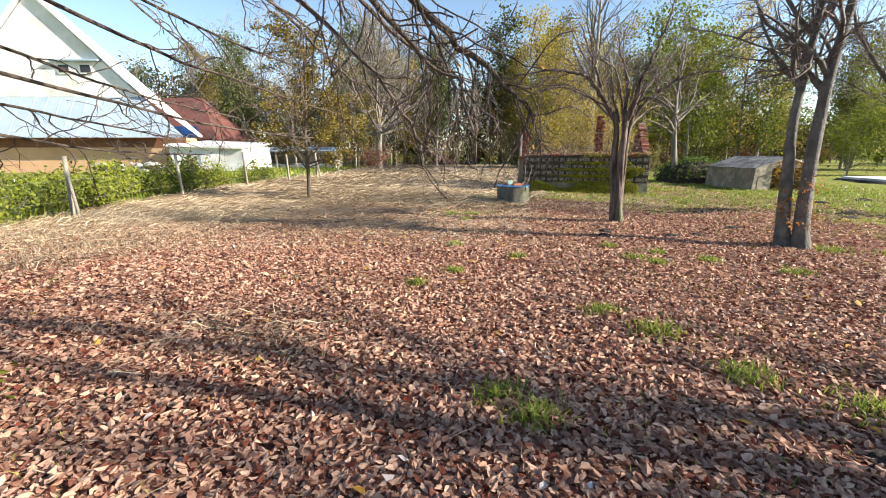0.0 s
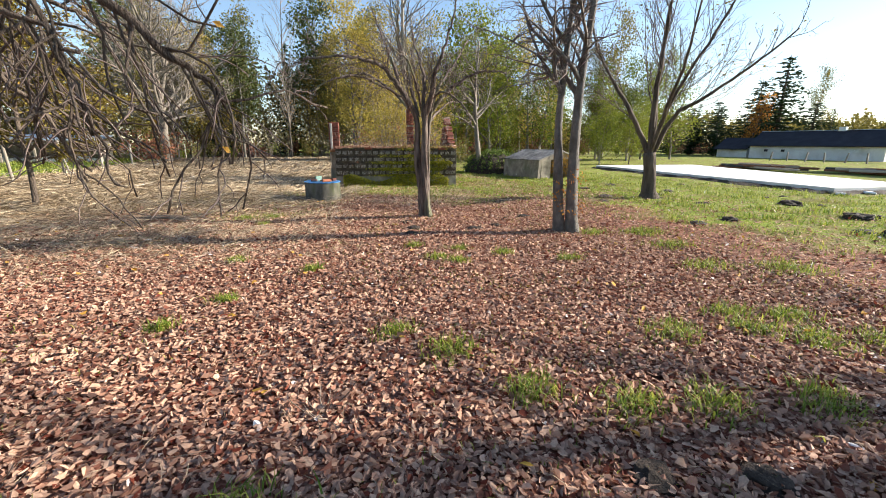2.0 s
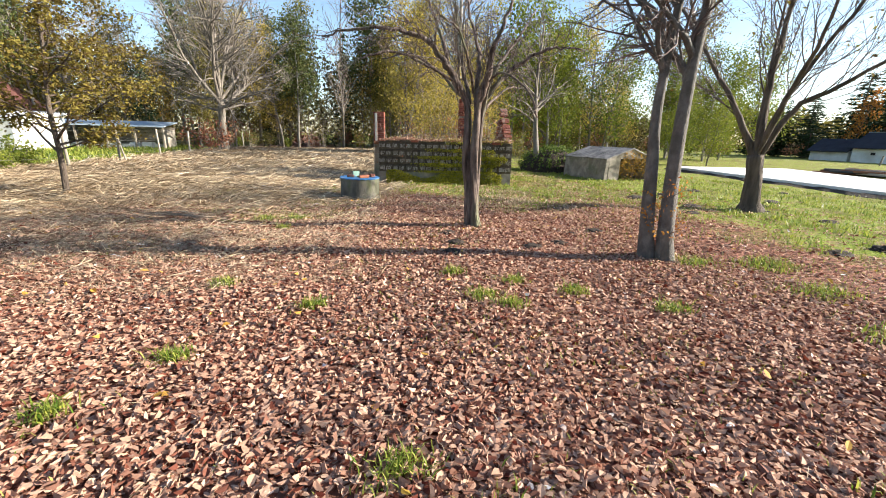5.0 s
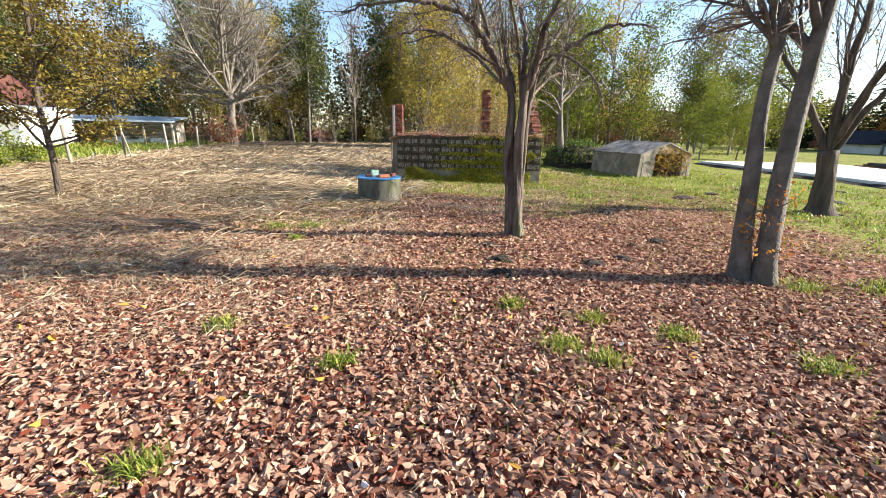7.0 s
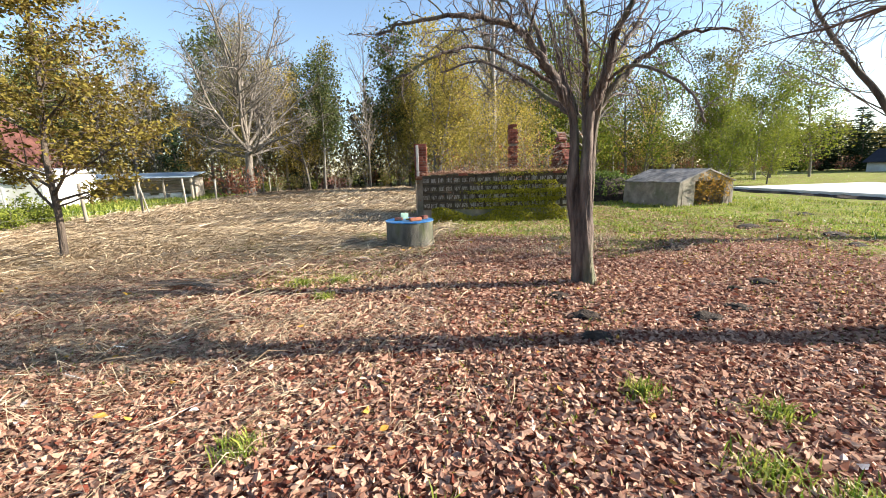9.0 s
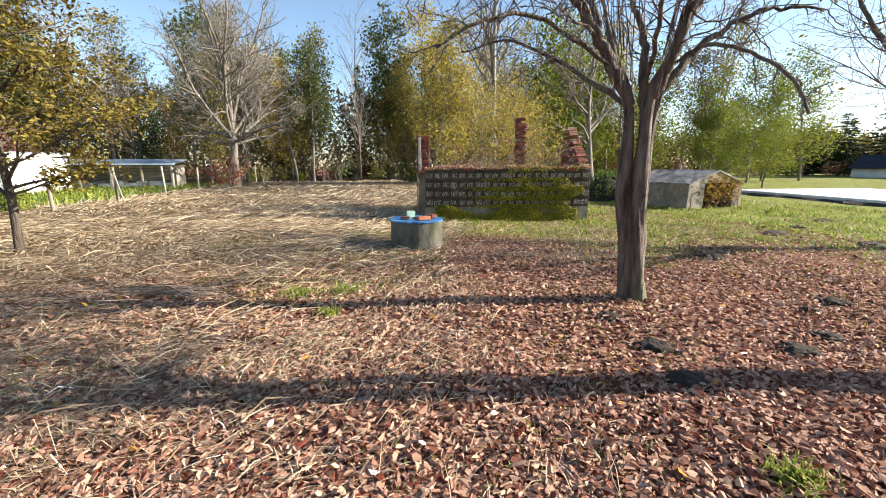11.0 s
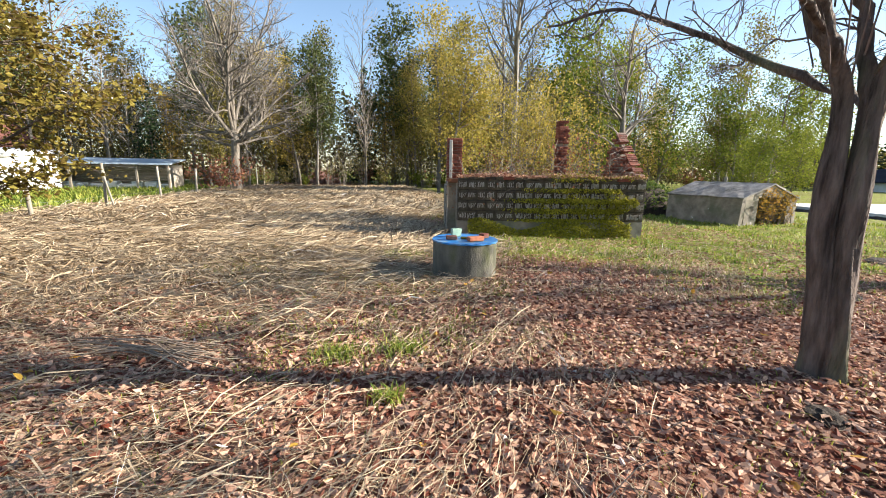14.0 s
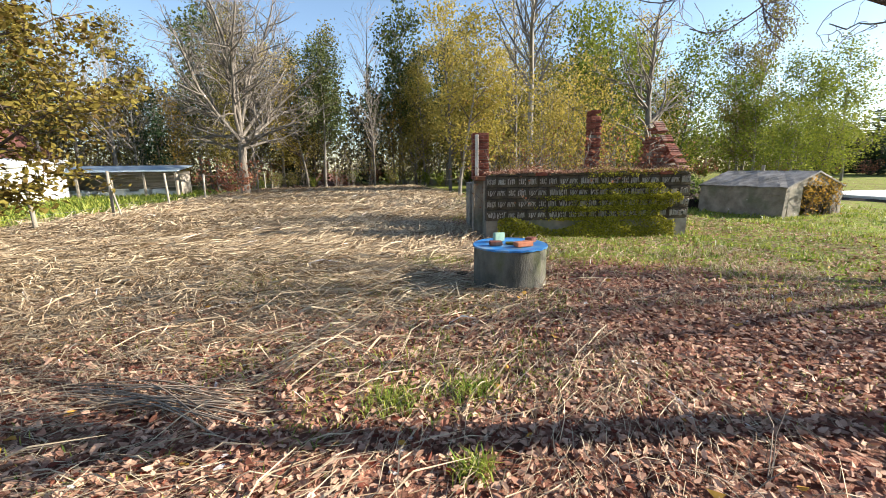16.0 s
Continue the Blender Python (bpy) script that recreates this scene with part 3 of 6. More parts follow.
    ledge = np.where(course < 0.26, 1.0, np.where(course > 0.86, 0.75, 0.0)) * (z > 0.4)
    patchy = 0.5 + 0.5 * np.sin(2.3 * x + 5 * np.sin(1.3 * x)) * np.cos(3.1 * z + 1.9 * x)
    grow = smooth_step(0.18, 0.62, x / RL) * (0.28 + 0.72 * smooth_step(1.5, 0.7, z))
    keep = (grow * (0.25 + 0.75 * patchy) * (0.5 + ledge) + 0.22 * ledge * (z < 0.95) + 0.15 * bulge * grow) > g.uniform(0.22, 0.85, n)
    keep &= x < RL - 0.42 + 0.25 * np.sin(9 * z)
    keep |= (z < 0.34 + 0.14 * np.sin(3 * x)) & (x > 0.25) & (x < RL - 0.35) & (g.uniform(0, 1, n) < 0.8)
    x, z, bulge = x[keep], z[keep], bulge[keep]
    spots = np.stack([x, -0.04 - 0.07 * bulge * g.uniform(0, 1, len(x)) - 0.10 * np.clip(0.4 - z, 0, 0.4), z], 1)
    v, f = leaf_cloud(spots, 0.038, 6, 0.010, 0, 0.8)
    tagged(put("moss_cover", mesh_from("moss_cover", v, f, M_MOSS), ruin, "yellow-green moss on the blocks"), kind="stuff")
    x = g.uniform(0, RL, 7000)
    spots = np.stack([x, g.uniform(-0.05, 0.32, 7000), RH + 0.01 + np.abs(g.normal(0, 0.035, 7000)) * (0.4 + np.sin(1.7 * x) ** 2)], 1)
    tint = x > 2.2
    v, f = leaf_cloud(spots[tint][::2], 0.035, 7, 0.01, 0.3, 0.8)
    tagged(put("moss_cap", mesh_from("moss_cap", v, f, M_MOSS), ruin, "moss along the wall top"), kind="stuff")
    v, f = leaf_cloud(spots[::2], 0.055, 8, 0.01, 0.5)
    tagged(put("leaf_cap", mesh_from("leaf_cap", v, f, M_LITTER), ruin, "dead leaves on the wall top"), kind="stuff")
    w = Wood()
    for k in range(700):
        p = Vector((rng.uniform(0.3, RL - 0.1), rng.uniform(0.0, 0.5), RH - 0.02))
        line = wander(p, (rng.uniform(-0.6, 0.6), rng.uniform(-0.7, 0.1), 0.9), rng.uniform(0.08, 0.28), rng, 2, 0.3, -0.25)
        w.tube(line, [0.003, 0.0025, 0.001], 3)
    tagged(put("dry_grass_fringe", w.mesh("dry_grass_fringe", M_STRAW, False), ruin, "dry grass on the wall top"), kind="stuff")


build_ruin()


# ---- well ring with a blue lid ----
def build_well():
    rng = random.Random(4)
    well = thing("well", "round concrete well ring with a blue sheet lid", "well", m=pose(2.45, 12.66, 0))
    bm = bmesh.new()
    n = 40
    rings = []
    for r, z in ((0.50, -0.08), (0.505, 0.02), (0.50, 0.1), (0.498, 0.49), (0.49, 0.515), (0.41, 0.515), (0.40, -0.08)):
        rings.append([bm.verts.new((r * math.cos(2 * math.pi * k / n) * (1 + 0.006 * math.sin(5 * k)), r * math.sin(2 * math.pi * k / n), z)) for k in range(n)])
    for a, b in zip(rings, rings[1:]):
        for k in range(n):
            bm.faces.new((a[k], a[(k + 1) % n], b[(k + 1) % n], b[k]))
    part("ring", bm, M_CONCRETE_WELL, well, "stained grey concrete ring")
    bm = bmesh.new()
    lo = [bm.verts.new((0.515 * math.cos(2 * math.pi * k / n), 0.515 * math.sin(2 * math.pi * k / n), 0.519 + 0.006 * math.sin(3 * k))) for k in range(n)]
    hi = [bm.verts.new(v.co + Vector((0, 0, 0.022))) for v in lo]
    bm.faces.new(hi)
    bm.faces.new(lo[::-1])
    for k in range(n):
        bm.faces.new((lo[k], lo[(k + 1) % n], hi[(k + 1) % n], hi[k]))
    part("lid", bm, M_BLUE, well, "blue painted lid")
    top = 0.548
    for (x, y, ang, w, d, hh, mat, nm, lab) in (
        (0.08, -0.24, 8, 0.25, 0.12, 0.065, M_TERRA, "brick", "orange brick lying on the blue well lid"),
        (-0.24, -0.05, -15, 0.17, 0.12, 0.06, M_BRICK, "brick", "broken red brick lying on the well lid"),
        (0.32, 0.0, 30, 0.14, 0.11, 0.07, M_BRICK, "brick", "dark brick fragment lying on the well lid"),
        (-0.08, 0.20, 12, 0.17, 0.06, 0.13, M_GLASSBLOCK, "glass_block", "pale green glass block standing on the well lid"),
    ):
        bm = soft_box(-w / 2, w / 2, -d / 2, d / 2, 0, hh, 0.008, 0.004, rng)
        me = bpy.data.meshes.new(nm)
        bm.to_mesh(me)
        bm.free()
        me.materials.append(mat)
        tagged(put(nm, me, None, lab, pose(2.45 + x, 12.66 + y, top, 0, 0, ang)), lab, "brick" if nm == "brick" else "glass block")
    bm = soft_box(-0.13, 0.13, -0.05, 0.05, 0, 0.03, 0.008, 0.006, rng)
    me = bpy.data.meshes.new("plank")
    bm.to_mesh(me)
    bm.free()
    me.materials.append(M_OAK)
    tagged(put("wood_offcut", me, None, "", pose(2.50, 12.60, top, 0, 0, -25)), "yellowish offcut of wood on the well lid", "wood offcut")


build_well()


# ---- concrete cellar hut ----
def build_hut():
    rng = random.Random(8)
    o, along = Vector((13.25, 16.4, 0)), Vector((0.03, 2.75, 0)).normalized()
    across = Vector((along.y, -along.x, 0))
    m = Matrix(((across.x, along.x, 0, o.x), (across.y, along.y, 0, o.y), (0, 0, 1, 0), (0, 0, 0, 1))) @ Matrix.Rotation(radians(4), 4, "Z")
    hut = thing("cellar_hut", "low cast concrete cellar hut with a felted gable roof", "hut", m=m)
    L, W, E, R = 2.75, 2.7, 0.92, 1.36
    for x0, x1 in ((0, 0.16), (W - 0.16, W)):
        bm = bmesh.new()
        vs = box(bm, x0, x1, 0, L, -0.1, E)
        for v in vs:
            if v.co.z < 0:
                v.co.x += -0.06 if x0 == 0 else 0.06
        part("side_wall", bm, M_CONCRETE, hut, "board-marked concrete")
    for z in (0.22, 0.44, 0.66):
        bm = soft_box(-0.035 - 0.012 * (0.9 - z), 0.0, 0.03, L - 0.03, z, z + 0.012, 0.002)
        part("board_mark", bm, M_CONCRETE, hut)
    bm = bmesh.new()
    box(bm, 0.162, W - 0.162, L - 0.18, L - 0.002, -0.1, E)
    part("rear_wall", bm, M_CONCRETE, hut)
    # front gable with an opening
    for x0, x1 in ((0.162, 0.75), (W - 0.45, W - 0.162)):
        bm = bmesh.new()
        box(bm, x0, x1, 0.002, 0.16, -0.1, E)
        part("front_wall", bm, M_CONCRETE, hut)
    for y0, y1 in ((0.004, 0.158), (L - 0.17, L - 0.01)):
        bm = bmesh.new()
        a = [bm.verts.new((x, y0, z)) for x, z in ((0.17, E - 0.003), (W - 0.17, E - 0.003), (W / 2, R - 0.03))]
        b = [bm.verts.new((x, y1, z)) for x, z in ((0.17, E - 0.003), (W - 0.17, E - 0.003), (W / 2, R - 0.03))]
        bm.faces.new(a)
        bm.faces.new(b[::-1])
        for k in range(3):
            bm.faces.new((a[k], b[k], b[(k + 1) % 3], a[(k + 1) % 3]))
        bmesh.ops.recalc_face_normals(bm, faces=bm.faces)
        part("gable", bm, M_CONCRETE, hut)
    for sgn in (0, 1):
        bm = bmesh.new()
        ny = 14
        rows = []
        for i in range(ny + 1):
            y = -0.06 + (L + 0.12) * i / ny
            row = []
            for j in range(6):
                s = j / 5
                x = (-0.06 + (W / 2 + 0.06) * s) if sgn == 0 else (W + 0.06 - (W / 2 + 0.06) * s)
                row.append(bm.verts.new((x, y, E - 0.01 + (R + 0.03 - E) * s + rng.uniform(-0.012, 0.012))))
            rows.append(row)
        for a, b in zip(rows, rows[1:]):
            for k in range(5):
                bm.faces.new((a[k], a[k + 1], b[k + 1], b[k]))
        bmesh.ops.recalc_face_normals(bm, faces=bm.faces)
        bmesh.ops.solidify(bm, geom=list(bm.faces), thickness=0.045)
        part("roof", bm, M_FELT, hut, "torn grey roofing felt")
    bm = bmesh.new()
    bmesh.ops.create_cone(bm, cap_ends=True, segments=10, radius1=0.05, radius2=0.05, depth=0.22, matrix=Matrix.Translation((W / 2, 1.6, R + 0.1)))
    part("vent_pipe", bm, M_CONCRETE, hut, "short grey vent pipe")
    # climber in the doorway
    g = np.random.default_rng(12)
    n = 900
    s = np.stack([g.uniform(0.75, W - 0.2, n), g.normal(-0.02, 0.09, n), np.abs(g.normal(0.75, 0.32, n))], 1)
    s = s[s[:, 2] < 1.32 - 0.3 * np.abs(s[:, 0] - W / 2)]
    v, f = leaf_cloud(s, 0.09, 13, 0.02)
    tagged(put("climbing_leaves", mesh_from("climbing_leaves", v, f, M_GOLD), hut, "yellow autumn leaves over the doorway"), kind="stuff")
    w = Wood()
    for k in range(22):
        w.tube(wander((rng.uniform(0.8, W - 0.3), -0.02, -0.02), (rng.uniform(-0.3, 0.3), -0.05, 1), rng.uniform(0.7, 1.3), rng, 5, 0.15, 0.1), [0.008, 0.007, 0.006, 0.005, 0.004, 0.002], 3)
    tagged(put("climbing_stems", w.mesh("climbing_stems", M_TWIG), hut), kind="stuff")


build_hut()


# ---- fence along the field ----
def build_fence():
    rng = random.Random(21)
    fence = thing("fence", "old wire fence on weathered pale posts", "fence")
    line = [(-9.0, 5.0), (-9.0, 9.7), (-9.1, 14.4), (-8.6, 18.4), (-7.75, 21.4), (-7.15, 24.4), (-6.9, 29.0), (-6.4, 32.9), (-5.85, 36.0), (-5.6, 38.2), (-5.35, 40.2), (-5.0, 42.2), (-4.7, 44.0), (-4.4, 45.8)]
    tops = []
    for k, (x, y) in enumerate(line):
        h = rng.uniform(1.45, 1.7)
        lean = Vector((rng.uniform(-0.06, 0.06), rng.uniform(-0.05, 0.05), 1))
        w = Wood()
        r = rng.uniform(0.045, 0.06)
        w.tube([Vector((x, y, -0.1)) + lean * s for s in (0, 0.4, 0.9, h + 0.1)], [r, r, r * 0.95, r * 0.9], 7, 0.1)
        put("post", w.mesh("post", M_POST), fence)
        tops.append(Vector((x, y, 0)) + lean * h)
        if k in (1, 5):
            w = Wood()
            w.tube([Vector((x + 0.3, y - 0.15, -0.05)), Vector((x, y, 0)) + lean * (h * 0.8)], [0.035, 0.03], 6)
            put("brace", w.mesh("brace", M_POST), fence, "leaning timber brace")
    for s in (0.3, 0.62, 0.95):
        w = Wood()
        for (x, y), (x2, y2), a, b in zip(line, line[1:], tops, tops[1:]):
            w.tube([Vector((x, y, 0)).lerp(a, s), (Vector((x, y, 0)).lerp(a, s) + Vector((x2, y2, 0)).lerp(b, s)) / 2 - Vector((0, 0, 0.03)), Vector((x2, y2, 0)).lerp(b, s)], [0.004] * 3, 3)
        put("wire", w.mesh("wire", M_WIRE), fence)


build_fence()


# ---- houses and sheds ----
def quad_slab(pts, thick):
    """A flat slab over a polygon; thick is the way to its other face."""
    bm = bmesh.new()
    a = [bm.verts.new(p) for p in pts]
    b = [bm.verts.new(Vector(p) + Vector(thick)) for p in pts]
    bm.faces.new(a)
    bm.faces.new(b[::-1])
    n = len(pts)
    for k in range(n):
        bm.faces.new((a[k], b[k], b[(k + 1) % n], a[(k + 1) % n]))
    bmesh.ops.recalc_face_normals(bm, faces=bm.faces)
    return bm


def build_cottage():
    house = thing("cottage", "white gabled cottage with a pale sheet pent roof and peach walls", "house", m=pose(-20.2, 33.0, 0))
    W, AP = 22.0, 13.6
    # ground floor, pent roof, gable: x runs to the left from the right corner
    bm = bmesh.new()
    box(bm, -W, 0, 0.9, 2.4, -0.1, 2.75)
    part("wall", bm, M_PEACH, house, "peach plaster ground floor")
    bm = bmesh.new()
    box(bm, -W, 0.02, 0.86, 0.898, 2.0, 2.72)
    part("fascia", bm, M_BROWN, house, "brown boarded band")
    bm = quad_slab([(-W - 0.3, -0.1, 2.74), (0.35, -0.1, 2.74), (-3.9, 2.0, 6.1), (-W + 3.4, 2.0, 6.1)], (0, 0.08, 0.1))
    part("pent_roof", bm, M_SHEET, house, "pale blue-grey sheet pent roof")
    bm = bmesh.new()
    for k in range(15):
        x = -W + 3.5 + k * 1.05
        box(bm, x, x + 0.05, -0.04, 0.04, 0, 3.95, Matrix.Translation((0, -0.06, 2.76)) @ Matrix.Rotation(math.atan2(-2.1, 3.36), 4, "X"))
    part("roof_seam", bm, M_SHEET, house)
    bm = quad_slab([(-W + 3.4, 1.9, 6.0), (-3.8, 1.9, 6.0), (-W / 2, 1.9, AP)], (0, 0.3, 0))
    part("gable_wall", bm, M_WHITE, house, "white painted gable wall")
    bm = quad_slab([(-W / 2, 1.6, AP + 0.15), (-3.4, 1.6, 6.05), (0.4, 2.1, 2.85), (0.4, 2.6, 2.85), (-W / 2, 2.6, AP + 0.15)], (0.0, 0, 0.16))
    part("roof", bm, M_WHITE, house, "pale roof edge")
    bm = quad_slab([(-W / 2, 1.6, AP + 0.15), (-W + 3.0, 1.6, 6.05), (-W - 0.4, 2.1, 2.85), (-W - 0.4, 2.6, 2.85), (-W / 2, 2.6, AP + 0.15)], (0.0, 0, 0.16))
    part("roof", bm, M_WHITE, house, "pale roof edge")
    for x in (-9.9, -8.2):
        win = part("window", soft_box(x, x + 1.05, 1.82, 1.885, 7.7, 8.5, 0.02), M_WHITE, house, "small white framed window")
        part("pane", soft_box(x + 0.13, x + 0.92, 1.80, 1.818, 7.82, 8.38, 0), M_DARKGLASS, win)
    part("window_hood", soft_box(-10.2, -6.4, 1.55, 1.895, 8.62, 8.78, 0.03), M_SHEET, house)
    # rubble heap at the foot of the wall
    rng = random.Random(31)
    heap = thing("rubble_heap", "pale heap of stones and boards by the cottage wall", "rubble", m=pose(-21.5, 32.0, 0))
    for k in range(26):
        bm = bmesh.new()
        bmesh.ops.create_icosphere(bm, subdivisions=1, radius=rng.uniform(0.15, 0.4))
        for v in bm.verts:
            v.co = Vector((v.co.x * rng.uniform(0.9, 1.5), v.co.y, v.co.z * 0.7)) + Vector((0, 0, 0))
        bm.transform(Matrix.Translation((rng.uniform(-5, 1.5), rng.uniform(-0.3, 0.6), rng.uniform(0.1, 0.75))))
        part("stone", bm, M_COMPOST, heap)

    barn = thing("red_roofed_barn", "old barn under a red-brown roof with a solar panel", "barn", m=pose(-22.0, 42.0, 0))
    bm = bmesh.new()
    box(bm, -16, -0.5, 0.4, 9, -0.1, 3.0)
    part("wall", bm, M_BROWN, barn)
    part("roof", quad_slab([(-17, -0.3, 2.8), (0.2, -0.3, 2.8), (-3.3, 4.5, 7.2), (-14, 4.5, 7.2)], (0, 0, 0.15)), M_REDROOF, barn, "red-brown roof")
    part("roof", quad_slab([(-17, 9.3, 2.8), (0.2, 9.3, 2.8), (-3.3, 4.52, 7.2), (-14, 4.52, 7.2)], (0, 0, 0.15)), M_REDROOF, barn)
    part("roof", quad_slab([(0.22, -0.3, 2.8), (0.22, 9.3, 2.8), (-3.28, 4.51, 7.2)], (0, 0, 0.15)), M_REDROOF, barn)
    part("solar_panel", quad_slab([(-4.6, -0.25, 3.02), (-1.2, -0.25, 3.02), (-2.3, 0.95, 4.12), (-4.6, 0.95, 4.12)], (0, -0.03, 0.06)), M_SOLAR, barn, "blue solar panel")

    garage = thing("garage", "white garage with a ribbed door and flat pale roof", "garage", m=pose(-20.8, 32.2, 0))
    bm = bmesh.new()
    box(bm, 0, 5.6, 0.3, 6.0, -0.1, 2.1)
    part("wall", bm, M_WHITE, garage)
    part("roof", quad_slab([(-0.2, 0.0, 2.05), (5.75, 0.0, 1.85), (5.75, 6.2, 2.3), (-0.2, 6.2, 2.5)], (0, 0, 0.16)), M_WHITE, garage, "pale flat roof")
    for k in range(13):
        part("door_rib", soft_box(2.35 + k * 0.115, 2.35 + k * 0.115 + 0.085, 0.25, 0.296, 0.02, 1.75, 0.008), M_WHITE, garage)


build_cottage()


def build_lean_to():
    rng = random.Random(41)
    shed = thing("open_shed", "long low woodshed with a pale sheet roof on white posts", "shed", m=pose(-16.5, 38.2, 0, 0, 0, 0))
    L = 7.2
    part("roof", quad_slab([(-0.2, -0.3, 1.68), (L + 0.2, -0.3, 1.68), (L + 0.2, 3.2, 2.05), (-0.2, 3.2, 2.05)], (0, 0, 0.07)), M_SHEET, shed, "pale sheet metal roof")
    for k in range(5):
        part("post", soft_box(k * L / 4 - 0.06, k * L / 4 + 0.06, -0.12, 0.0, -0.1, 1.678, 0.012), M_POST, shed)
    for k in range(7):
        part("board", soft_box(0, L, 2.9, 2.94, 0.05 + k * 0.24, 0.05 + k * 0.24 + 0.2, 0.006), M_BOARD, shed)
    for k in range(5):
        part("rail_board", soft_box(0.1, L - 0.1, 2.5 - k * 0.1, 2.56 - k * 0.1, 0.6 + k * 0.17, 0.6 + k * 0.17 + 0.12, 0.006, 0.01, rng), M_BOARD, shed)
    for k in range(8):
        w = rng.uniform(0.5, 1.0)
        part("stacked_sack", soft_box(0.6 + k * 0.78, 0.6 + k * 0.78 + w, 1.2, 1.9, 0.0, rng.uniform(0.3, 0.6), 0.08), M_WHITE, shed, "white sacks of firewood")
    for k in range(2):
        part("end_board", soft_box(-0.04 + k * (L + 0.04), k * (L + 0.04), 0.1, 2.8, 0.1, 1.5, 0.006), M_BOARD, shed)


build_lean_to()


def build_right_side():
    rng = random.Random(51)
    barn = thing("long_white_barn", "long low white barn with a dark roof", "barn", m=pose(65, 21.4, 0, 0, 0, 0))
    L, E, R = 14.0, 1.75, 3.5
    bm = bmesh.new()
    box(bm, 0, 6, 0, L, -0.1, E)
    part("wall", bm, M_WHITE, barn)
    part("gable", quad_slab([(0.01, -0.002, E), (5.99, -0.002, E), (3, -0.002, R - 0.06)], (0, 0.2, 0)), M_WHITE, barn)
    part("roof", quad_slab([(-0.4, -0.4, E - 0.15), (-0.4, L + 0.4, E - 0.15), (3, L + 0.4, R), (3, -0.4, R)], (0, 0, 0.1)), M_DARKROOF, barn, "dark felted roof")
    part("roof", quad_slab([(6.4, -0.4, E - 0.15), (6.4, L + 0.4, E - 0.15), (3.01, L + 0.4, R), (3.01, -0.4, R)], (0, 0, 0.1)), M_DARKROOF, barn)
    part("ridge_cap", soft_box(2.9, 3.12, -0.4, L + 0.4, R + 0.1, R + 0.16, 0.01), M_SHEET, barn, "pale ridge cap")
    part("chimney", soft_box(2.7, 3.3, 5.0, 5.7, R, R + 0.5, 0.02), M_WHITE, barn)
    for y in (9.6, 11.6):
        win = part("window", soft_box(-0.06, -0.003, y, y + 0.6, 0.85, 1.25, 0.01), M_WHITE, barn)
        part("pane", soft_box(-0.075, -0.062, y + 0.08, y + 0.52, 0.9, 1.2, 0), M_DARKGLASS, win)
    for y in (1.8, 3.6):
        win = part("window", soft_box(1.2 + y * 0.4, 1.9 + y * 0.4, -0.06, -0.005, 0.7, 1.3, 0.01), M_BROWN, barn)
    low = thing("dark_shed", "small dark-roofed shed at the end of the white barn", "shed", m=pose(65.5, 36.0, 0))
    bm = bmesh.new()
    box(bm, 0, 4, 0, 4.2, -0.1, 1.3)
    part("wall", bm, M_WHITE, low)
    part("roof", quad_slab([(-0.4, -0.1, 1.1), (-0.4, 4.5, 1.1), (2.2, 4.5, 2.7), (2.2, -0.1, 2.7)], (0, 0, 0.1)), M_DARKROOF, low)
    part("roof", quad_slab([(4.6, -0.1, 1.1), (4.6, 4.5, 1.1), (2.21, 4.5, 2.7), (2.21, -0.1, 2.7)], (0, 0, 0.1)), M_DARKROOF, low)

    red = thing("red_brick_house", "orange-red brick house with a slate-blue roof", "house", m=pose(40, 3.0, 0))
    bm = bmesh.new()
    box(bm, 0, 8, 0, 9.3, -0.1, 2.1)
    part("wall", bm, M_ORANGE, red)
    part("roof", quad_slab([(-0.6, -0.5, 1.95), (-0.6, 9.9, 1.95), (4, 9.3, 5.4), (4, 0, 5.4)], (0, 0, 0.14)), M_BLUEROOF, red, "slate-blue sheet roof")
    part("roof", quad_slab([(8.6, -0.5, 1.95), (8.6, 9.9, 1.95), (4.01, 9.3, 5.4), (4.01, 0, 5.4)], (0, 0, 0.14)), M_BLUEROOF, red)
    part("gable", quad_slab([(0.2, 9.296, 2.102), (7.8, 9.296, 2.102), (4, 9.0, 5.3)], (0, -0.15, 0)), M_ORANGE, red)

    bm = bmesh.new()
    pts = [(19.4, 7.5), (24.2, 6.6), (31.5, 21.0), (23.2, 22.6)]
    a = [bm.verts.new((x, y, -0.1)) for x, y in pts]
    b = [bm.verts.new((x, y, 0.2)) for x, y in pts]
    bm.faces.new(b)
    for k in range(4):
        bm.faces.new((a[k], a[(k + 1) % 4], b[(k + 1) % 4], b[k]))
    bmesh.ops.recalc_face_normals(bm, faces=bm.faces)
    bmesh.ops.bevel(bm, geom=list(bm.edges), offset=0.015, segments=1, affect="EDGES")
    me = bpy.data.meshes.new("foundation_slab")
    bm.to_mesh(me)
    bm.free()
    me.materials.append(M_SLAB)
    tagged(put("foundation_slab", me), "freshly poured pale concrete foundation slab on the grass", "slab")
    bm = bmesh.new()
    edge = [Vector((x, y, 0)) for x, y in pts]
    for a, b in ((edge[3], edge[0]), (edge[0], edge[1])):
        out = Vector(((b - a).y, -(b - a).x, 0)).normalized()
        n = 60
        rows = []
        for k in range(n + 1):
            p = a.lerp(b, k / n)
            w = 0.45 + 0.3 * noise.noise(p * 0.9)
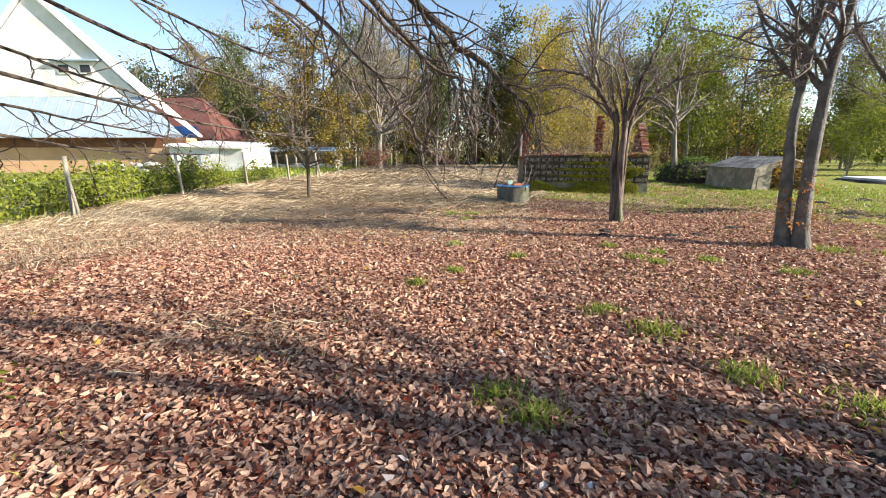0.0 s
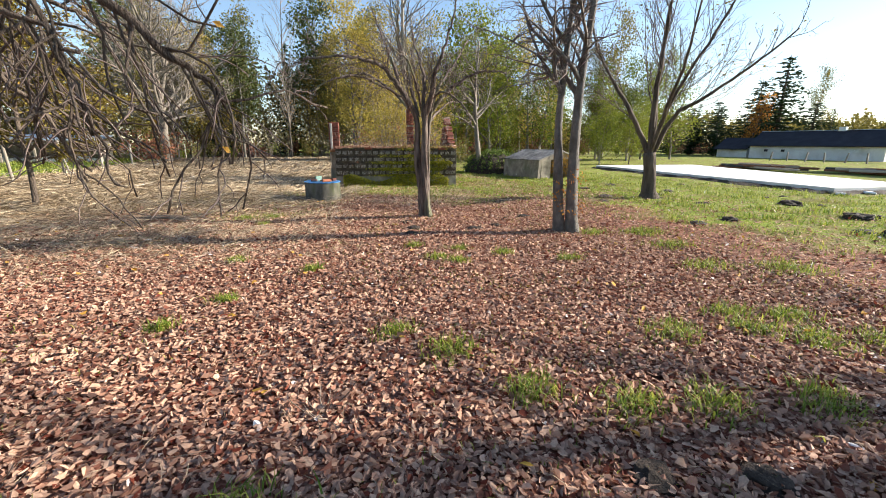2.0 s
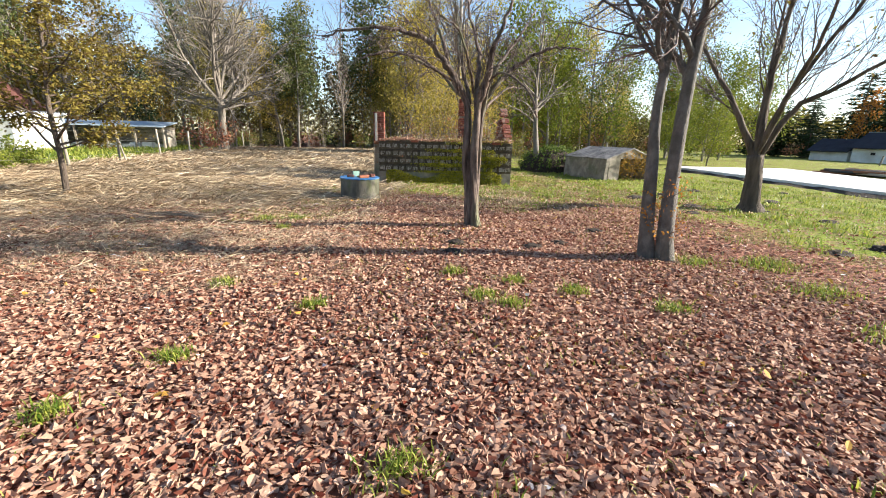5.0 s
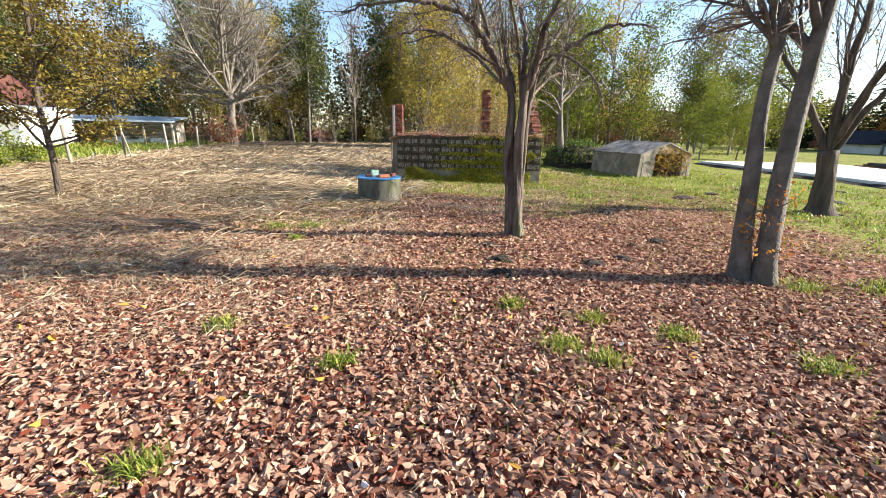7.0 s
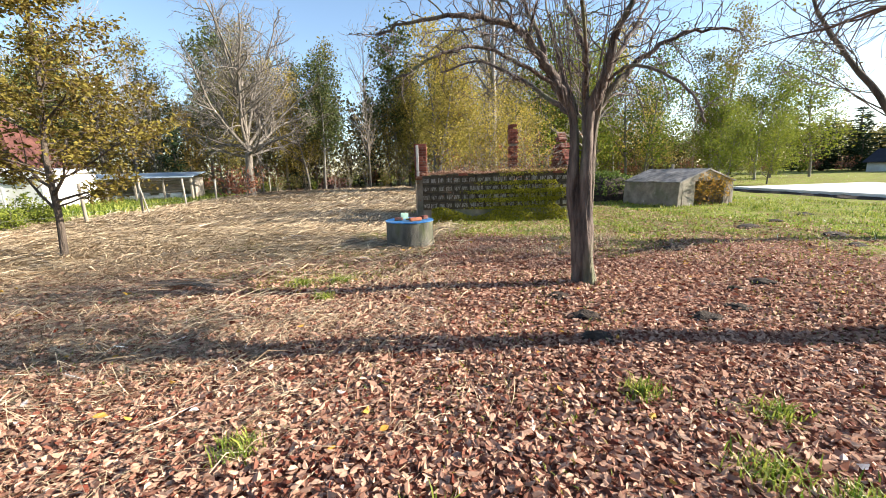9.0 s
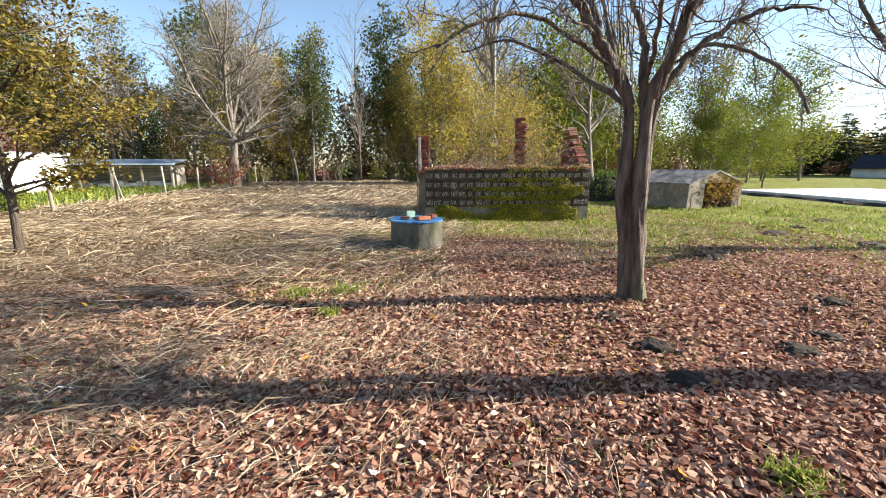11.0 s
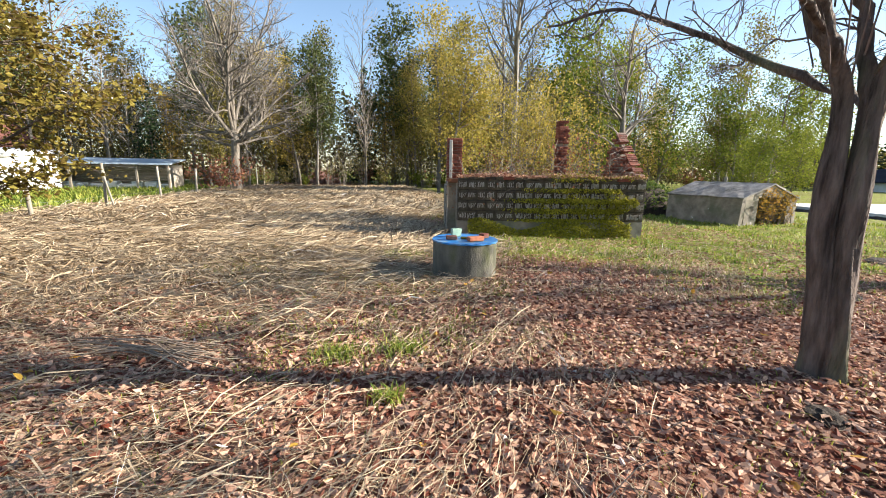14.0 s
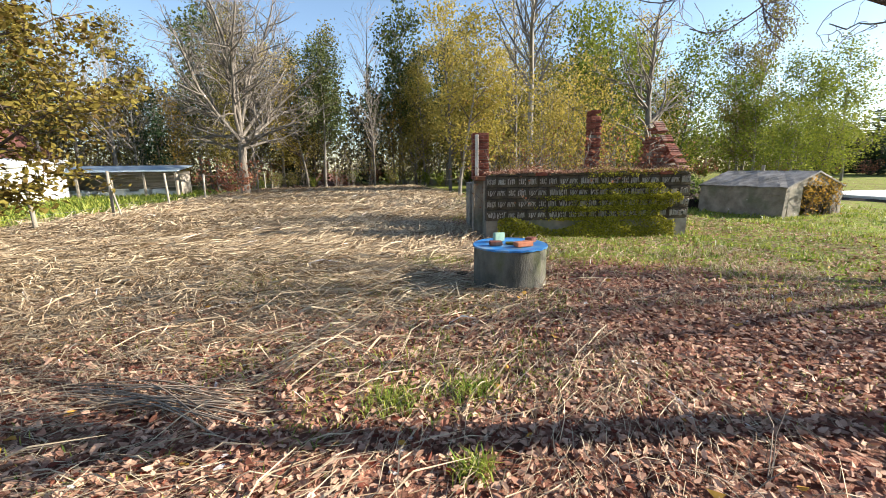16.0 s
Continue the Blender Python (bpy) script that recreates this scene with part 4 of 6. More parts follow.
            rows.append([bm.verts.new(p + out * d + Vector((0, 0, z + 0.05 * noise.noise(p * 2.3 + out * d * 5)))) for d, z in ((0.01, 0.08), (w * 0.5, 0.09), (w, 0.0), (w * 1.2, -0.12))])
        for r, q in zip(rows, rows[1:]):
            for c in range(3):
                bm.faces.new((r[c], r[c + 1], q[c + 1], q[c]))
    bmesh.ops.recalc_face_normals(bm, faces=bm.faces)
    me = bpy.data.meshes.new("earth_bank")
    bm.to_mesh(me)
    bm.free()
    me.materials.append(M_SOIL)
    tagged(put("earth_bank", me), "low bank of dark dug earth along the slab edge", "earth bank")
    for k, (x, y, h, mat, lab) in enumerate(((23.6, 6.9, 0.6, M_DUMP, "dark canister and tools on the concrete slab"), (19.2, 7.2, 0.12, M_WHITE, "white foam block beside the slab"), (20.5, 6.95, 0.14, M_WHITE, "white foam block beside the slab"))):
        bm = soft_box(-0.22, 0.22, -0.15, 0.15, 0, h * 0.65, 0.04, 0.02, rng)
        me = bpy.data.meshes.new("block")
        bm.to_mesh(me)
        bm.free()
        me.materials.append(mat)
        nm, cat = ("canister", "canister") if k == 0 else ("foam_block", "block")
        tagged(put(nm, me, None, "", pose(x, y, 0.2 if k == 0 else -0.01, 0, 0, 20 * k)), lab, cat)
    for k, (x, y, L) in enumerate(((33.5, 17.0, 6.0), (34.5, 11.5, 4.5))):
        pile = thing("timber_pile", "dark heap of old timber and sheeting on the grass", "timber pile", m=pose(x, y, 0, 0, 0, 100))
        for j in range(12):
            bm = soft_box(-L / 2 * rng.uniform(0.5, 1), L / 2 * rng.uniform(0.5, 1), -0.1, 0.1, 0, 0.14, 0.02)
            bm.transform(Matrix.Translation((rng.uniform(-0.8, 0.8), rng.uniform(-0.9, 0.9), j * 0.024)) @ Matrix.Rotation(rng.uniform(-0.5, 0.5), 4, "Z"))
            part("beam", bm, (M_DUMP, M_BOARD, M_BROWN)[j % 3], pile)
    post = thing("yard_fence", "row of short weathered posts before the white barn", "fence")
    for k in range(9):
        w = Wood()
        y = 14.5 + k * 1.7
        w.tube([(56, y, -0.1), (56.05 + rng.uniform(-0.1, 0.1), y + rng.uniform(-0.15, 0.15), 1.0)], [0.08, 0.07], 6)
        put("post", w.mesh("post", M_POST), post)


build_right_side()


# ---- trees near the path ----
BOUGHS = []


def finish_tree(tree, woods, names, mats, leaves=None):
    for w, nm, mt in zip(woods, names, mats):
        if w.v:
            tagged(put(nm, w.mesh(nm, mt), tree), kind="" if nm == "trunk" else "stuff")
    for limb in BOUGHS:
        put("limb", limb.mesh("limb", mats[0]), tree)
    BOUGHS.clear()
    if leaves is not None:
        v, f, mt, lab = leaves
        tagged(put("crown", mesh_from("crown", v, f, mt), tree, lab), kind="stuff")


def guided(woods, tips, rng, ctrl, r0, r1, sides, spec, level=0, knots=0.12, steps=5, bare_from=None):
    line = curve_through(ctrl, steps)
    n = len(line) - 1
    for k in range(2, n):
        line[k] = line[k] + Vector((rng.gauss(0, 1), rng.gauss(0, 1), rng.gauss(0, 1))) * min(0.012, 0.25 * r0)
    rads = [r0 + (r1 - r0) * (k / n) ** 0.8 for k in range(n + 1)]
    rads[0], rads[1] = rads[0] * 0.3, rads[1] * 0.75
    limb = Wood()
    limb.tube(line, rads, sides, knots)
    BOUGHS.append(limb)
    branch_off(line, rads, woods, tips, rng, level, spec if bare_from is None else [(*spec[0][:8], bare_from)] + list(spec[1:]))
    return line


# count per metre, length share, angle, lift, crook, sides, segments, thinnest, start
TWIGGY = [(6.0, 0.42, 0.9, 0.0, 0.32, 5, 7, 0.005, 0.2), (7.0, 0.5, 0.85, -0.04, 0.3, 3, 5, 0.0028, 0.1), (7.5, 0.5, 0.8, -0.04, 0.28, 3, 3, 0.0018, 0.1)]


def build_orchard_tree():
    rng = random.Random(101)
    tree = thing("old_fruit_tree", "gnarled bare fruit tree with twisted forked trunk", "tree", m=pose(4.13, 8.76, 0))
    woods, tips = [Wood(), Wood(), Wood()], []
    none = [(0, 0, 0, 0, 0, 3, 1, 0.01, 0)]
    for ctrl, r0, r1 in (
        ([(-0.05, 0.04, -0.1), (-0.08, 0.06, 0.5), (-0.14, 0.10, 1.05), (-0.16, 0.11, 1.5), (-0.15, 0.11, 1.9), (-0.2, 0.13, 2.25), (-0.43, 0.17, 2.63)], 0.08, 0.055),
        ([(0.04, -0.05, -0.1), (-0.02, -0.03, 0.7), (-0.05, -0.01, 1.3), (-0.03, 0.0, 1.8), (0.0, 0.01, 2.26), (0.06, -0.15, 2.57)], 0.088, 0.055),
        ([(0.05, 0.05, -0.1), (0.05, 0.05, 0.6), (0.06, 0.05, 1.2), (0.08, 0.05, 1.85), (0.13, 0.02, 2.3), (0.20, -0.02, 2.62)], 0.058, 0.04),
        ([(-0.11, 0.02, -0.1), (-0.07, 0.0, 0.35), (-0.09, 0.03, 0.8), (-0.12, 0.06, 1.3)], 0.04, 0.024),
    ):
        line = curve_through(ctrl, 7)
        n = len(line) - 1
        woods[0].tube(line, [(r0 + (r1 - r0) * k / n) * (1 + 0.35 * max(0, 1 - k / 3)) for k in range(n + 1)], 18, 0.24)
    for ctrl, r0 in (
        ([(-0.24, 0.15, 2.3), (-0.43, 0.17, 2.63), (-0.66, 0.15, 2.92), (-0.9, 0.12, 3.14), (-1.25, 0.1, 3.24), (-1.7, 0.17, 3.28), (-2.2, 0.29, 3.23), (-2.6, 0.44, 3.12)], 0.072),
        ([(-0.5, 0.16, 2.7), (-0.6, 0.28, 3.2), (-0.71, 0.49, 3.65), (-0.9, 0.7, 4.3)], 0.045),
        ([(-0.05, 0.05, 2.1), (0.04, 0.2, 2.7), (0.1, 0.41, 3.2), (0.03, 0.7, 3.75), (0.04, 0.95, 4.4)], 0.055),
        ([(-0.1, 0.12, 2.2), (-0.15, 0.45, 2.8), (-0.15, 0.7, 3.35), (-0.1, 1.05, 4.0)], 0.042),
        ([(0.0, 0.0, 2.2), (0.07, -0.17, 2.6), (0.06, -0.3, 2.98), (0.14, -0.46, 3.3), (0.26, -0.62, 3.75), (0.35, -0.8, 4.4)], 0.07),
        ([(0.12, 0.04, 2.25), (0.4, -0.03, 2.61), (0.74, -0.02, 2.91), (1.04, -0.1, 3.09), (1.4, -0.22, 3.2), (1.8, -0.37, 3.14)], 0.05),
        ([(0.08, -0.18, 2.55), (0.18, -0.47, 2.66), (0.32, -0.8, 2.52), (0.43, -1.1, 2.25), (0.46, -1.25, 1.95)], 0.022),
        ([(0.2, -0.02, 2.6), (0.45, 0.08, 3.0), (0.78, 0.2, 3.35), (1.2, 0.4, 3.9)], 0.04),
        ([(-0.16, 0.2, 2.2), (-0.26, 0.75, 2.56), (-0.47, 1.35, 2.96), (-0.85, 1.9, 3.25), (-1.3, 2.4, 3.2)], 0.04),
        ([(-0.39, 0.15, 2.55), (-0.95, 0.05, 2.77), (-1.5, 0.0, 2.92), (-2.0, 0.0, 2.8), (-2.35, 0.1, 2.6)], 0.028),
        ([(0.06, 0.05, 2.0), (0.5, 0.5, 2.35), (1.0, 0.85, 2.6), (1.6, 1.15, 2.65)], 0.03),
        ([(-0.1, 0.0, 2.3), (-0.4, -0.45, 2.8), (-0.7, -0.8, 3.15), (-1.1, -1.2, 3.2)], 0.028),
    ):
        guided(woods, tips, rng, ctrl, r0 * 1.08, 0.012, 9, TWIGGY, 0, 0.16)
    # thin straight water shoots
    for k in range(34):
        a = rng.uniform(0, 2 * math.pi)
        p = Vector((-0.1 + 0.25 * math.cos(a), 0.1 + 0.25 * math.sin(a), rng.uniform(2.2, 2.9)))
        woods[2].tube(wander(p, (0.3 * math.cos(a), 0.3 * math.sin(a), 1), rng.uniform(0.6, 1.6), rng, 4, 0.07, 0.1), [0.008, 0.006, 0.005, 0.004, 0.002], 3)
    finish_tree(tree, woods, ("trunk", "branchwork", "twig_mass"), (M_BARK, M_BARK, M_TWIG))


build_orchard_tree()


def stem_rings(w, line, rads, rng):
    for _ in range(5):
        k = rng.randrange(1, len(line) - 2)
        p = line[k].lerp(line[k + 1], rng.random())
        d = (line[k + 1] - line[k]).normalized()
        w.tube([p - d * 0.012, p, p + d * 0.012], [rads[k] * 0.9, rads[k] * 1.03, rads[k] * 0.9], 10)


def build_twin_tree():
    rng = random.Random(202)
    tree = thing("twin_stemmed_tree", "twin-stemmed smooth grey-barked tree with few russet leaves low down", "tree", m=pose(6.0, 6.33, 0))
    woods, tips = [Wood(), Wood(), Wood()], []
    spec = [(1.8, 0.36, 0.75, 0.06, 0.16, 5, 6, 0.005, 0.47)] + TWIGGY[1:]
    for ctrl, r0 in (
        ([(-0.02, 0.03, -0.1), (-0.08, 0.08, 0.6), (-0.11, 0.11, 1.2), (-0.14, 0.16, 2.1), (-0.11, 0.14, 3.0), (-0.08, 0.12, 4.4), (-0.25, 0.3, 6.5), (-0.2, 0.2, 8.5)], 0.114),
        ([(0.14, -0.14, -0.1), (0.10, -0.11, 0.5), (0.08, -0.08, 1.2), (0.07, -0.08, 2.1), (0.10, -0.1, 3.0), (0.2, -0.2, 4.6), (0.4, -0.3, 6.8), (0.7, -0.3, 8.6)], 0.127),
    ):
        line = curve_through(ctrl, 5)
        n = len(line) - 1
        rads = [max(0.02, (r0 - 0.105 * (k / n))) * (1 + 0.25 * max(0, 1 - k / 3)) for k in range(n + 1)]
        woods[0].tube(line, rads, 14, 0.05)
        stem_rings(woods[0], line[:18], rads, rng)
        branch_off(line, rads, woods, tips, rng, 0, spec)
    guided(woods, tips, rng, [(0.07, -0.08, 2.25), (0.02, 0.0, 2.6), (-0.05, 0.1, 3.1), (-0.35, 0.1, 4.2)], 0.024, 0.012, 7, TWIGGY, 1, 0.05)
    guided(woods, tips, rng, [(-0.13, 0.15, 2.5), (-0.6, 0.1, 3.0), (-1.2, 0.2, 3.3), (-2.0, 0.3, 3.5)], 0.022, 0.008, 6, TWIGGY, 1, 0.05)
    spots = []
    for k in range(20):
        a = rng.uniform(0, 2 * math.pi)
        line = wander((0.02 + 0.12 * math.cos(a), -0.06 + 0.1 * math.sin(a), rng.uniform(0.25, 0.9)), (math.cos(a), math.sin(a), 0.8), rng.uniform(0.12, 0.32), rng, 4, 0.2, 0.08)
        woods[2].tube(line, [0.006, 0.005, 0.004, 0.003, 0.002], 3)
        for q in line[1:]:
            spots += [q + Vector((rng.gauss(0, 0.05), rng.gauss(0, 0.05), rng.gauss(0, 0.04))) for _ in range(3)]
    v, f = leaf_cloud(spots, 0.05, 9, 0.02)
    finish_tree(tree, woods, ("trunk", "branchwork", "twig_mass"), (M_BARK_GREY, M_BARK_GREY, M_TWIG), (v, f, M_RUSSET, "russet leaves on low shoots"))


build_twin_tree()


def build_spreading_tree():
    rng = random.Random(303)
    tree = thing("spreading_tree", "many-stemmed spreading tree with few yellow leaves", "tree", m=pose(12.3, 9.4, 0))
    woods, tips = [Wood(), Wood(), Wood()], []
    line = curve_through([(0, 0, -0.1), (-0.03, 0.05, 0.5), (-0.1, 0.12, 1.4)], 6)
    woods[0].tube(line, [0.24 * (1 + 0.5 * max(0, 1 - k / 3)) - 0.006 * k for k in range(len(line))], 14, 0.14)
    spec = [(2.8, 0.46, 0.6, 0.10, 0.14, 5, 6, 0.006, 0.22), (3.6, 0.5, 0.65, 0.06, 0.16, 3, 5, 0.004, 0.15), (4.6, 0.5, 0.7, 0.02, 0.2, 3, 3, 0.003, 0.1)]
    for ctrl, r0 in (
        ([(-0.1, 0.12, 1.2), (-0.42, 0.5, 2.3), (-0.85, 1.1, 3.5), (-1.25, 1.6, 4.6), (-1.6, 2.0, 6.5)], 0.10),
        ([(-0.1, 0.12, 1.3), (-0.12, 0.16, 2.8), (-0.1, 0.12, 4.2), (-0.05, 0.1, 5.5), (0.1, 0.1, 7.6)], 0.115),
        ([(-0.05, 0.05, 1.3), (0.25, -0.3, 2.5), (0.7, -0.85, 3.0), (1.35, -1.65, 3.8), (2.0, -2.3, 4.7)], 0.085),
        ([(-0.05, 0.1, 1.35), (0.4, 0.5, 2.8), (0.8, 0.9, 4.2), (1.3, 1.2, 6.2)], 0.085),
        ([(-0.1, 0.1, 1.35), (-0.4, -0.5, 2.7), (-0.8, -1.2, 3.9), (-1.2, -1.7, 5.4)], 0.08),
        ([(-0.1, 0.12, 1.5), (0.2, -0.3, 3.2), (0.7, -0.9, 4.8), (1.2, -1.5, 6.6)], 0.075),
    ):
        guided(woods, tips, rng, ctrl, r0, 0.02, 8, spec, 0, 0.1)
    spots = [q + Vector((rng.gauss(0, 0.08), rng.gauss(0, 0.08), rng.gauss(0, 0.08))) for lv, ln in tips if lv >= 1 for q in ln[2:] if rng.random() < 0.10]
    v, f = leaf_cloud(spots, 0.085, 14, 0.03)
    finish_tree(tree, woods, ("trunk", "branchwork", "twig_mass"), (M_BARK_DARK, M_BARK_DARK, M_TWIG), (v, f, M_OAK, "sparse yellow-brown leaves"))


build_spreading_tree()


def build_drooping_tree():
    rng = random.Random(404)
    tree = thing("drooping_tree", "bare tree with long drooping dark branches", "tree", m=pose(-2.75, 1.25, 0))
    woods, tips = [Wood(), Wood(), Wood()], []
    line = curve_through([(0, 0, -0.1), (-0.06, -0.03, 1.2), (-0.1, -0.05, 2.6), (0.0, 0.0, 4.0), (0.1, 0.1, 6.0)], 5)
    woods[0].tube(line, [0.2 * (1 + 0.4 * max(0, 1 - k / 3)) - 0.006 * k for k in range(len(line))], 12, 0.12)
    spec = [(4.6, 0.2, 0.8, -0.05, 0.24, 5, 6, 0.004, 0.3), (6.0, 0.55, 0.75, -0.10, 0.2, 3, 5, 0.0022, 0.15), (6.0, 0.5, 0.7, -0.05, 0.22, 3, 4, 0.0014, 0.1)]
    for ctrl, r0 in (
        ([(0, 0, 3.0), (0.9, 0.3, 3.3), (1.8, 0.6, 2.85), (2.35, 0.75, 2.35), (2.65, 0.8, 2.08), (2.9, 0.75, 1.9)], 0.042),
        ([(0, 0, 3.2), (1.1, 0.5, 3.5), (2.1, 0.85, 2.85), (2.7, 0.95, 2.3), (3.0, 0.92, 2.05), (3.2, 0.9, 1.88), (3.3, 0.9, 1.78)], 0.045),
        ([(0, 0, 3.4), (1.0, 0.8, 3.5), (1.8, 1.1, 2.9), (2.3, 1.3, 2.45), (2.65, 1.4, 2.2), (2.9, 1.45, 2.1)], 0.03),
        ([(0, 0, 3.1), (0.8, 0.6, 3.2), (1.6, 1.2, 2.7), (2.2, 1.4, 2.2), (2.5, 1.5, 1.8), (2.6, 1.6, 1.45)], 0.028),
        ([(0, 0, 3.3), (0.7, 0.8, 3.4), (1.3, 1.6, 2.85), (1.8, 2.1, 2.35), (2.2, 2.4, 2.0)], 0.026),
        ([(0, 0, 3.5), (1.2, 0.5, 3.6), (2.2, 0.8, 2.9), (2.65, 0.9, 2.3), (2.8, 0.9, 1.95), (2.85, 0.9, 1.65)], 0.022),
        ([(0, 0, 2.4), (0.1, 0.9, 2.6), (0.5, 1.9, 2.35), (1.1, 2.7, 2.15), (1.6, 3.3, 2.0)], 0.022),
        ([(0, 0, 2.0), (-0.1, 0.8, 2.1), (0.2, 1.8, 1.95), (0.7, 2.7, 1.8), (1.2, 3.6, 1.75)], 0.02),
        ([(0, 0, 1.7), (-0.3, 0.9, 1.75), (-0.2, 2.0, 1.6), (0.1, 3.0, 1.55)], 0.018),
        ([(0, 0, 2.2), (-0.2, 1.0, 2.3), (0.0, 2.2, 2.1), (0.5, 3.2, 1.95)], 0.017),
        ([(0, 0, 1.9), (-0.5, 1.2, 1.95), (-0.5, 2.4, 1.85), (-0.2, 3.4, 1.7)], 0.017),
        ([(0, 0, 2.6), (0.3, 0.8, 2.75), (0.9, 1.7, 2.5), (1.5, 2.3, 2.3)], 0.018),
        ([(0, 0, 2.9), (0.5, 0.7, 3.1), (1.3, 1.5, 2.75), (1.9, 1.9, 2.4)], 0.02),
        ([(0, 0, 3.6), (0.8, 0.4, 3.9), (2.2, 0.5, 3.5), (3.0, 0.7, 2.85)], 0.03),
        ([(0, 0, 3.6), (-0.4, 1.0, 3.9), (-0.3, 2.4, 3.2), (0.2, 3.3, 2.5)], 0.03),
    ):
        guided(woods, tips, rng, ctrl, r0, 0.006, 7, spec, 0, 0.08, bare_from=0.45)
    ends = [ln[-1] for lv, ln in tips if lv == 0][::9]
    v, f = leaf_cloud(ends, 0.035, 19, 0.01)
    finish_tree(tree, woods, ("trunk", "branchwork", "twig_mass"), (M_BARK_DARK, M_BARK_DARK, M_TWIG), (v, f, M_LITTER_YELLOW, "last few yellow leaves"))


build_drooping_tree()


def build_young_oak():
    rng = random.Random(505)
    tree = thing("young_oak", "slender young oak with golden-brown leaves", "tree", m=pose(-4.45, 13.85, 0))
    woods, tips = [Wood(), Wood(), Wood()], []
    spec = [(7.5, 0.42, 1.15, 0.02, 0.14, 4, 5, 0.005, 0.2), (3.6, 0.5, 0.8, 0.0, 0.16, 3, 4, 0.003, 0.2)]
    line = curve_through([(0, 0, -0.1), (0.03, 0.02, 0.9), (0.02, 0.02, 2.1), (0.12, 0.08, 3.3), (0.16, 0.1, 4.5), (0.2, 0.1, 5.4)], 5)
    n = len(line) - 1
    rads = [0.075 - 0.062 * k / n for k in range(n + 1)]
    woods[0].tube(line, rads, 8, 0.08)
    branch_off(line, rads, woods, tips, rng, 0, spec)
    spots = []
    for lv, ln in tips:
        if lv == 0:
            spots += [q for q in ln[2:]]
        else:
            for q in ln[1:]:
                spots += [q + Vector((rng.gauss(0, 0.09), rng.gauss(0, 0.09), rng.gauss(0, 0.05))) for _ in range(15)]
    v, f = leaf_cloud(spots, 0.088, 15, 0.05, 0.4)
    finish_tree(tree, woods, ("trunk", "branchwork", "twig_mass"), (M_BARK_DARK, M_BARK_DARK, M_TWIG), (v, f, M_OAK, "golden-brown lobed leaves"))


build_young_oak()


def build_bare_trees():
    rng = random.Random(606)
    # walnut at the fence
    tree = thing("walnut_tree", "tall bare pale-barked walnut tree by the fence", "tree", m=pose(-5.1, 37.6, 0))
    woods, tips = [Wood(), Wood(), Wood()], []
    line = curve_through([(0, 0, -0.1), (0, 0, 2), (0.1, 0, 3.8)], 4)
    woods[0].tube(line, [0.36, 0.31, 0.28, 0.27, 0.26, 0.25, 0.24, 0.23, 0.22][: len(line)], 10, 0.08)
    spec = [(1.7, 0.45, 0.8, 0.01, 0.2, 5, 6, 0.015, 0.2), (2.4, 0.5, 0.85, -0.03, 0.24, 3, 5, 0.010, 0.12), (2.9, 0.5, 0.8, -0.03, 0.24, 3, 3, 0.007, 0.1)]
    for k in range(19):
        a = 2 * math.pi * k / 19 * 3 + rng.uniform(-0.3, 0.3)
        up, length, lift = ((0.15, rng.uniform(4.5, 6.0), 0.015), (0.9, rng.uniform(6.5, 8.5), 0.04), (2.6, rng.uniform(9, 11), 0.03))[k % 3]
        w = wander((0.05, 0, rng.uniform(2.9, 4.0)), (math.cos(a), math.sin(a), up), length, rng, 9, 0.12, lift)
        rads = [(0.13 if k % 3 else 0.10) - 0.085 * j / 9 for j in range(10)]
        woods[0].tube(w, rads, 6, 0.05)
        branch_off(w, rads, woods, tips, rng, 0, spec)
    finish_tree(tree, woods, ("trunk", "branchwork", "twig_mass"), (M_BARK_PALE, M_BARK_PALE, M_TWIG_PALE))
    # slender tree behind the ruin
    tree = thing("slender_tree", "slender bare tree with pale grey trunk", "tree", m=pose(12.6, 20.9, 0))
    woods, tips = [Wood(), Wood(), Wood()], []
    line = curve_through([(0, 0, -0.1), (-0.3, 0.1, 2.4), (-0.36, 0.2, 4.5), (-0.2, 0.2, 7)], 5)
    rads = [0.17 - 0.13 * j / (len(line) - 1) for j in range(len(line))]
    woods[0].tube(line, rads, 8, 0.08)
    spec2 = [(3.2, 0.45, 0.9, 0.02, 0.16, 4, 6, 0.012, 0.33), (2.4, 0.5, 0.8, 0.0, 0.2, 3, 5, 0.007, 0.15), (3.0, 0.5, 0.8, 0.0, 0.2, 3, 3, 0.005, 0.1)]
    branch_off(line, rads, woods, tips, rng, 0, spec2)
    finish_tree(tree, woods, ("trunk", "branchwork", "twig_mass"), (M_BARK_PALE, M_BARK_PALE, M_TWIG_PALE))
    # trees out of view that shade the foreground
    first = None
    for k, (x, y, s, turn) in enumerate(((13.5, -1.85, 0.95, 0), (19.5, -2.9, 1.1, 80))):
        if first is None:
            first = thing("roadside_tree", "tall bare tree with dense twigs", "tree", "trees beside the yard", m=pose(x, y, 0))
            woods, tips = [Wood(), Wood(), Wood()], []
            line = curve_through([(0, 0, -0.1), (0.1, 0, 3), (0, 0.1, 6), (0.1, 0, 9.5)], 5)
            rads = [0.22 - 0.18 * j / (len(line) - 1) for j in range(len(line))]
            woods[0].tube(line, rads, 8, 0.05)
            branch_off(line, rads, woods, tips, rng, 0, [(2.6, 0.36, 0.8, 0.06, 0.14, 4, 6, 0.012, 0.25), (2.4, 0.5, 0.8, 0.0, 0.2, 3, 5, 0.008, 0.15), (3.0, 0.5, 0.8, 0.0, 0.2, 3, 3, 0.006, 0.1)])
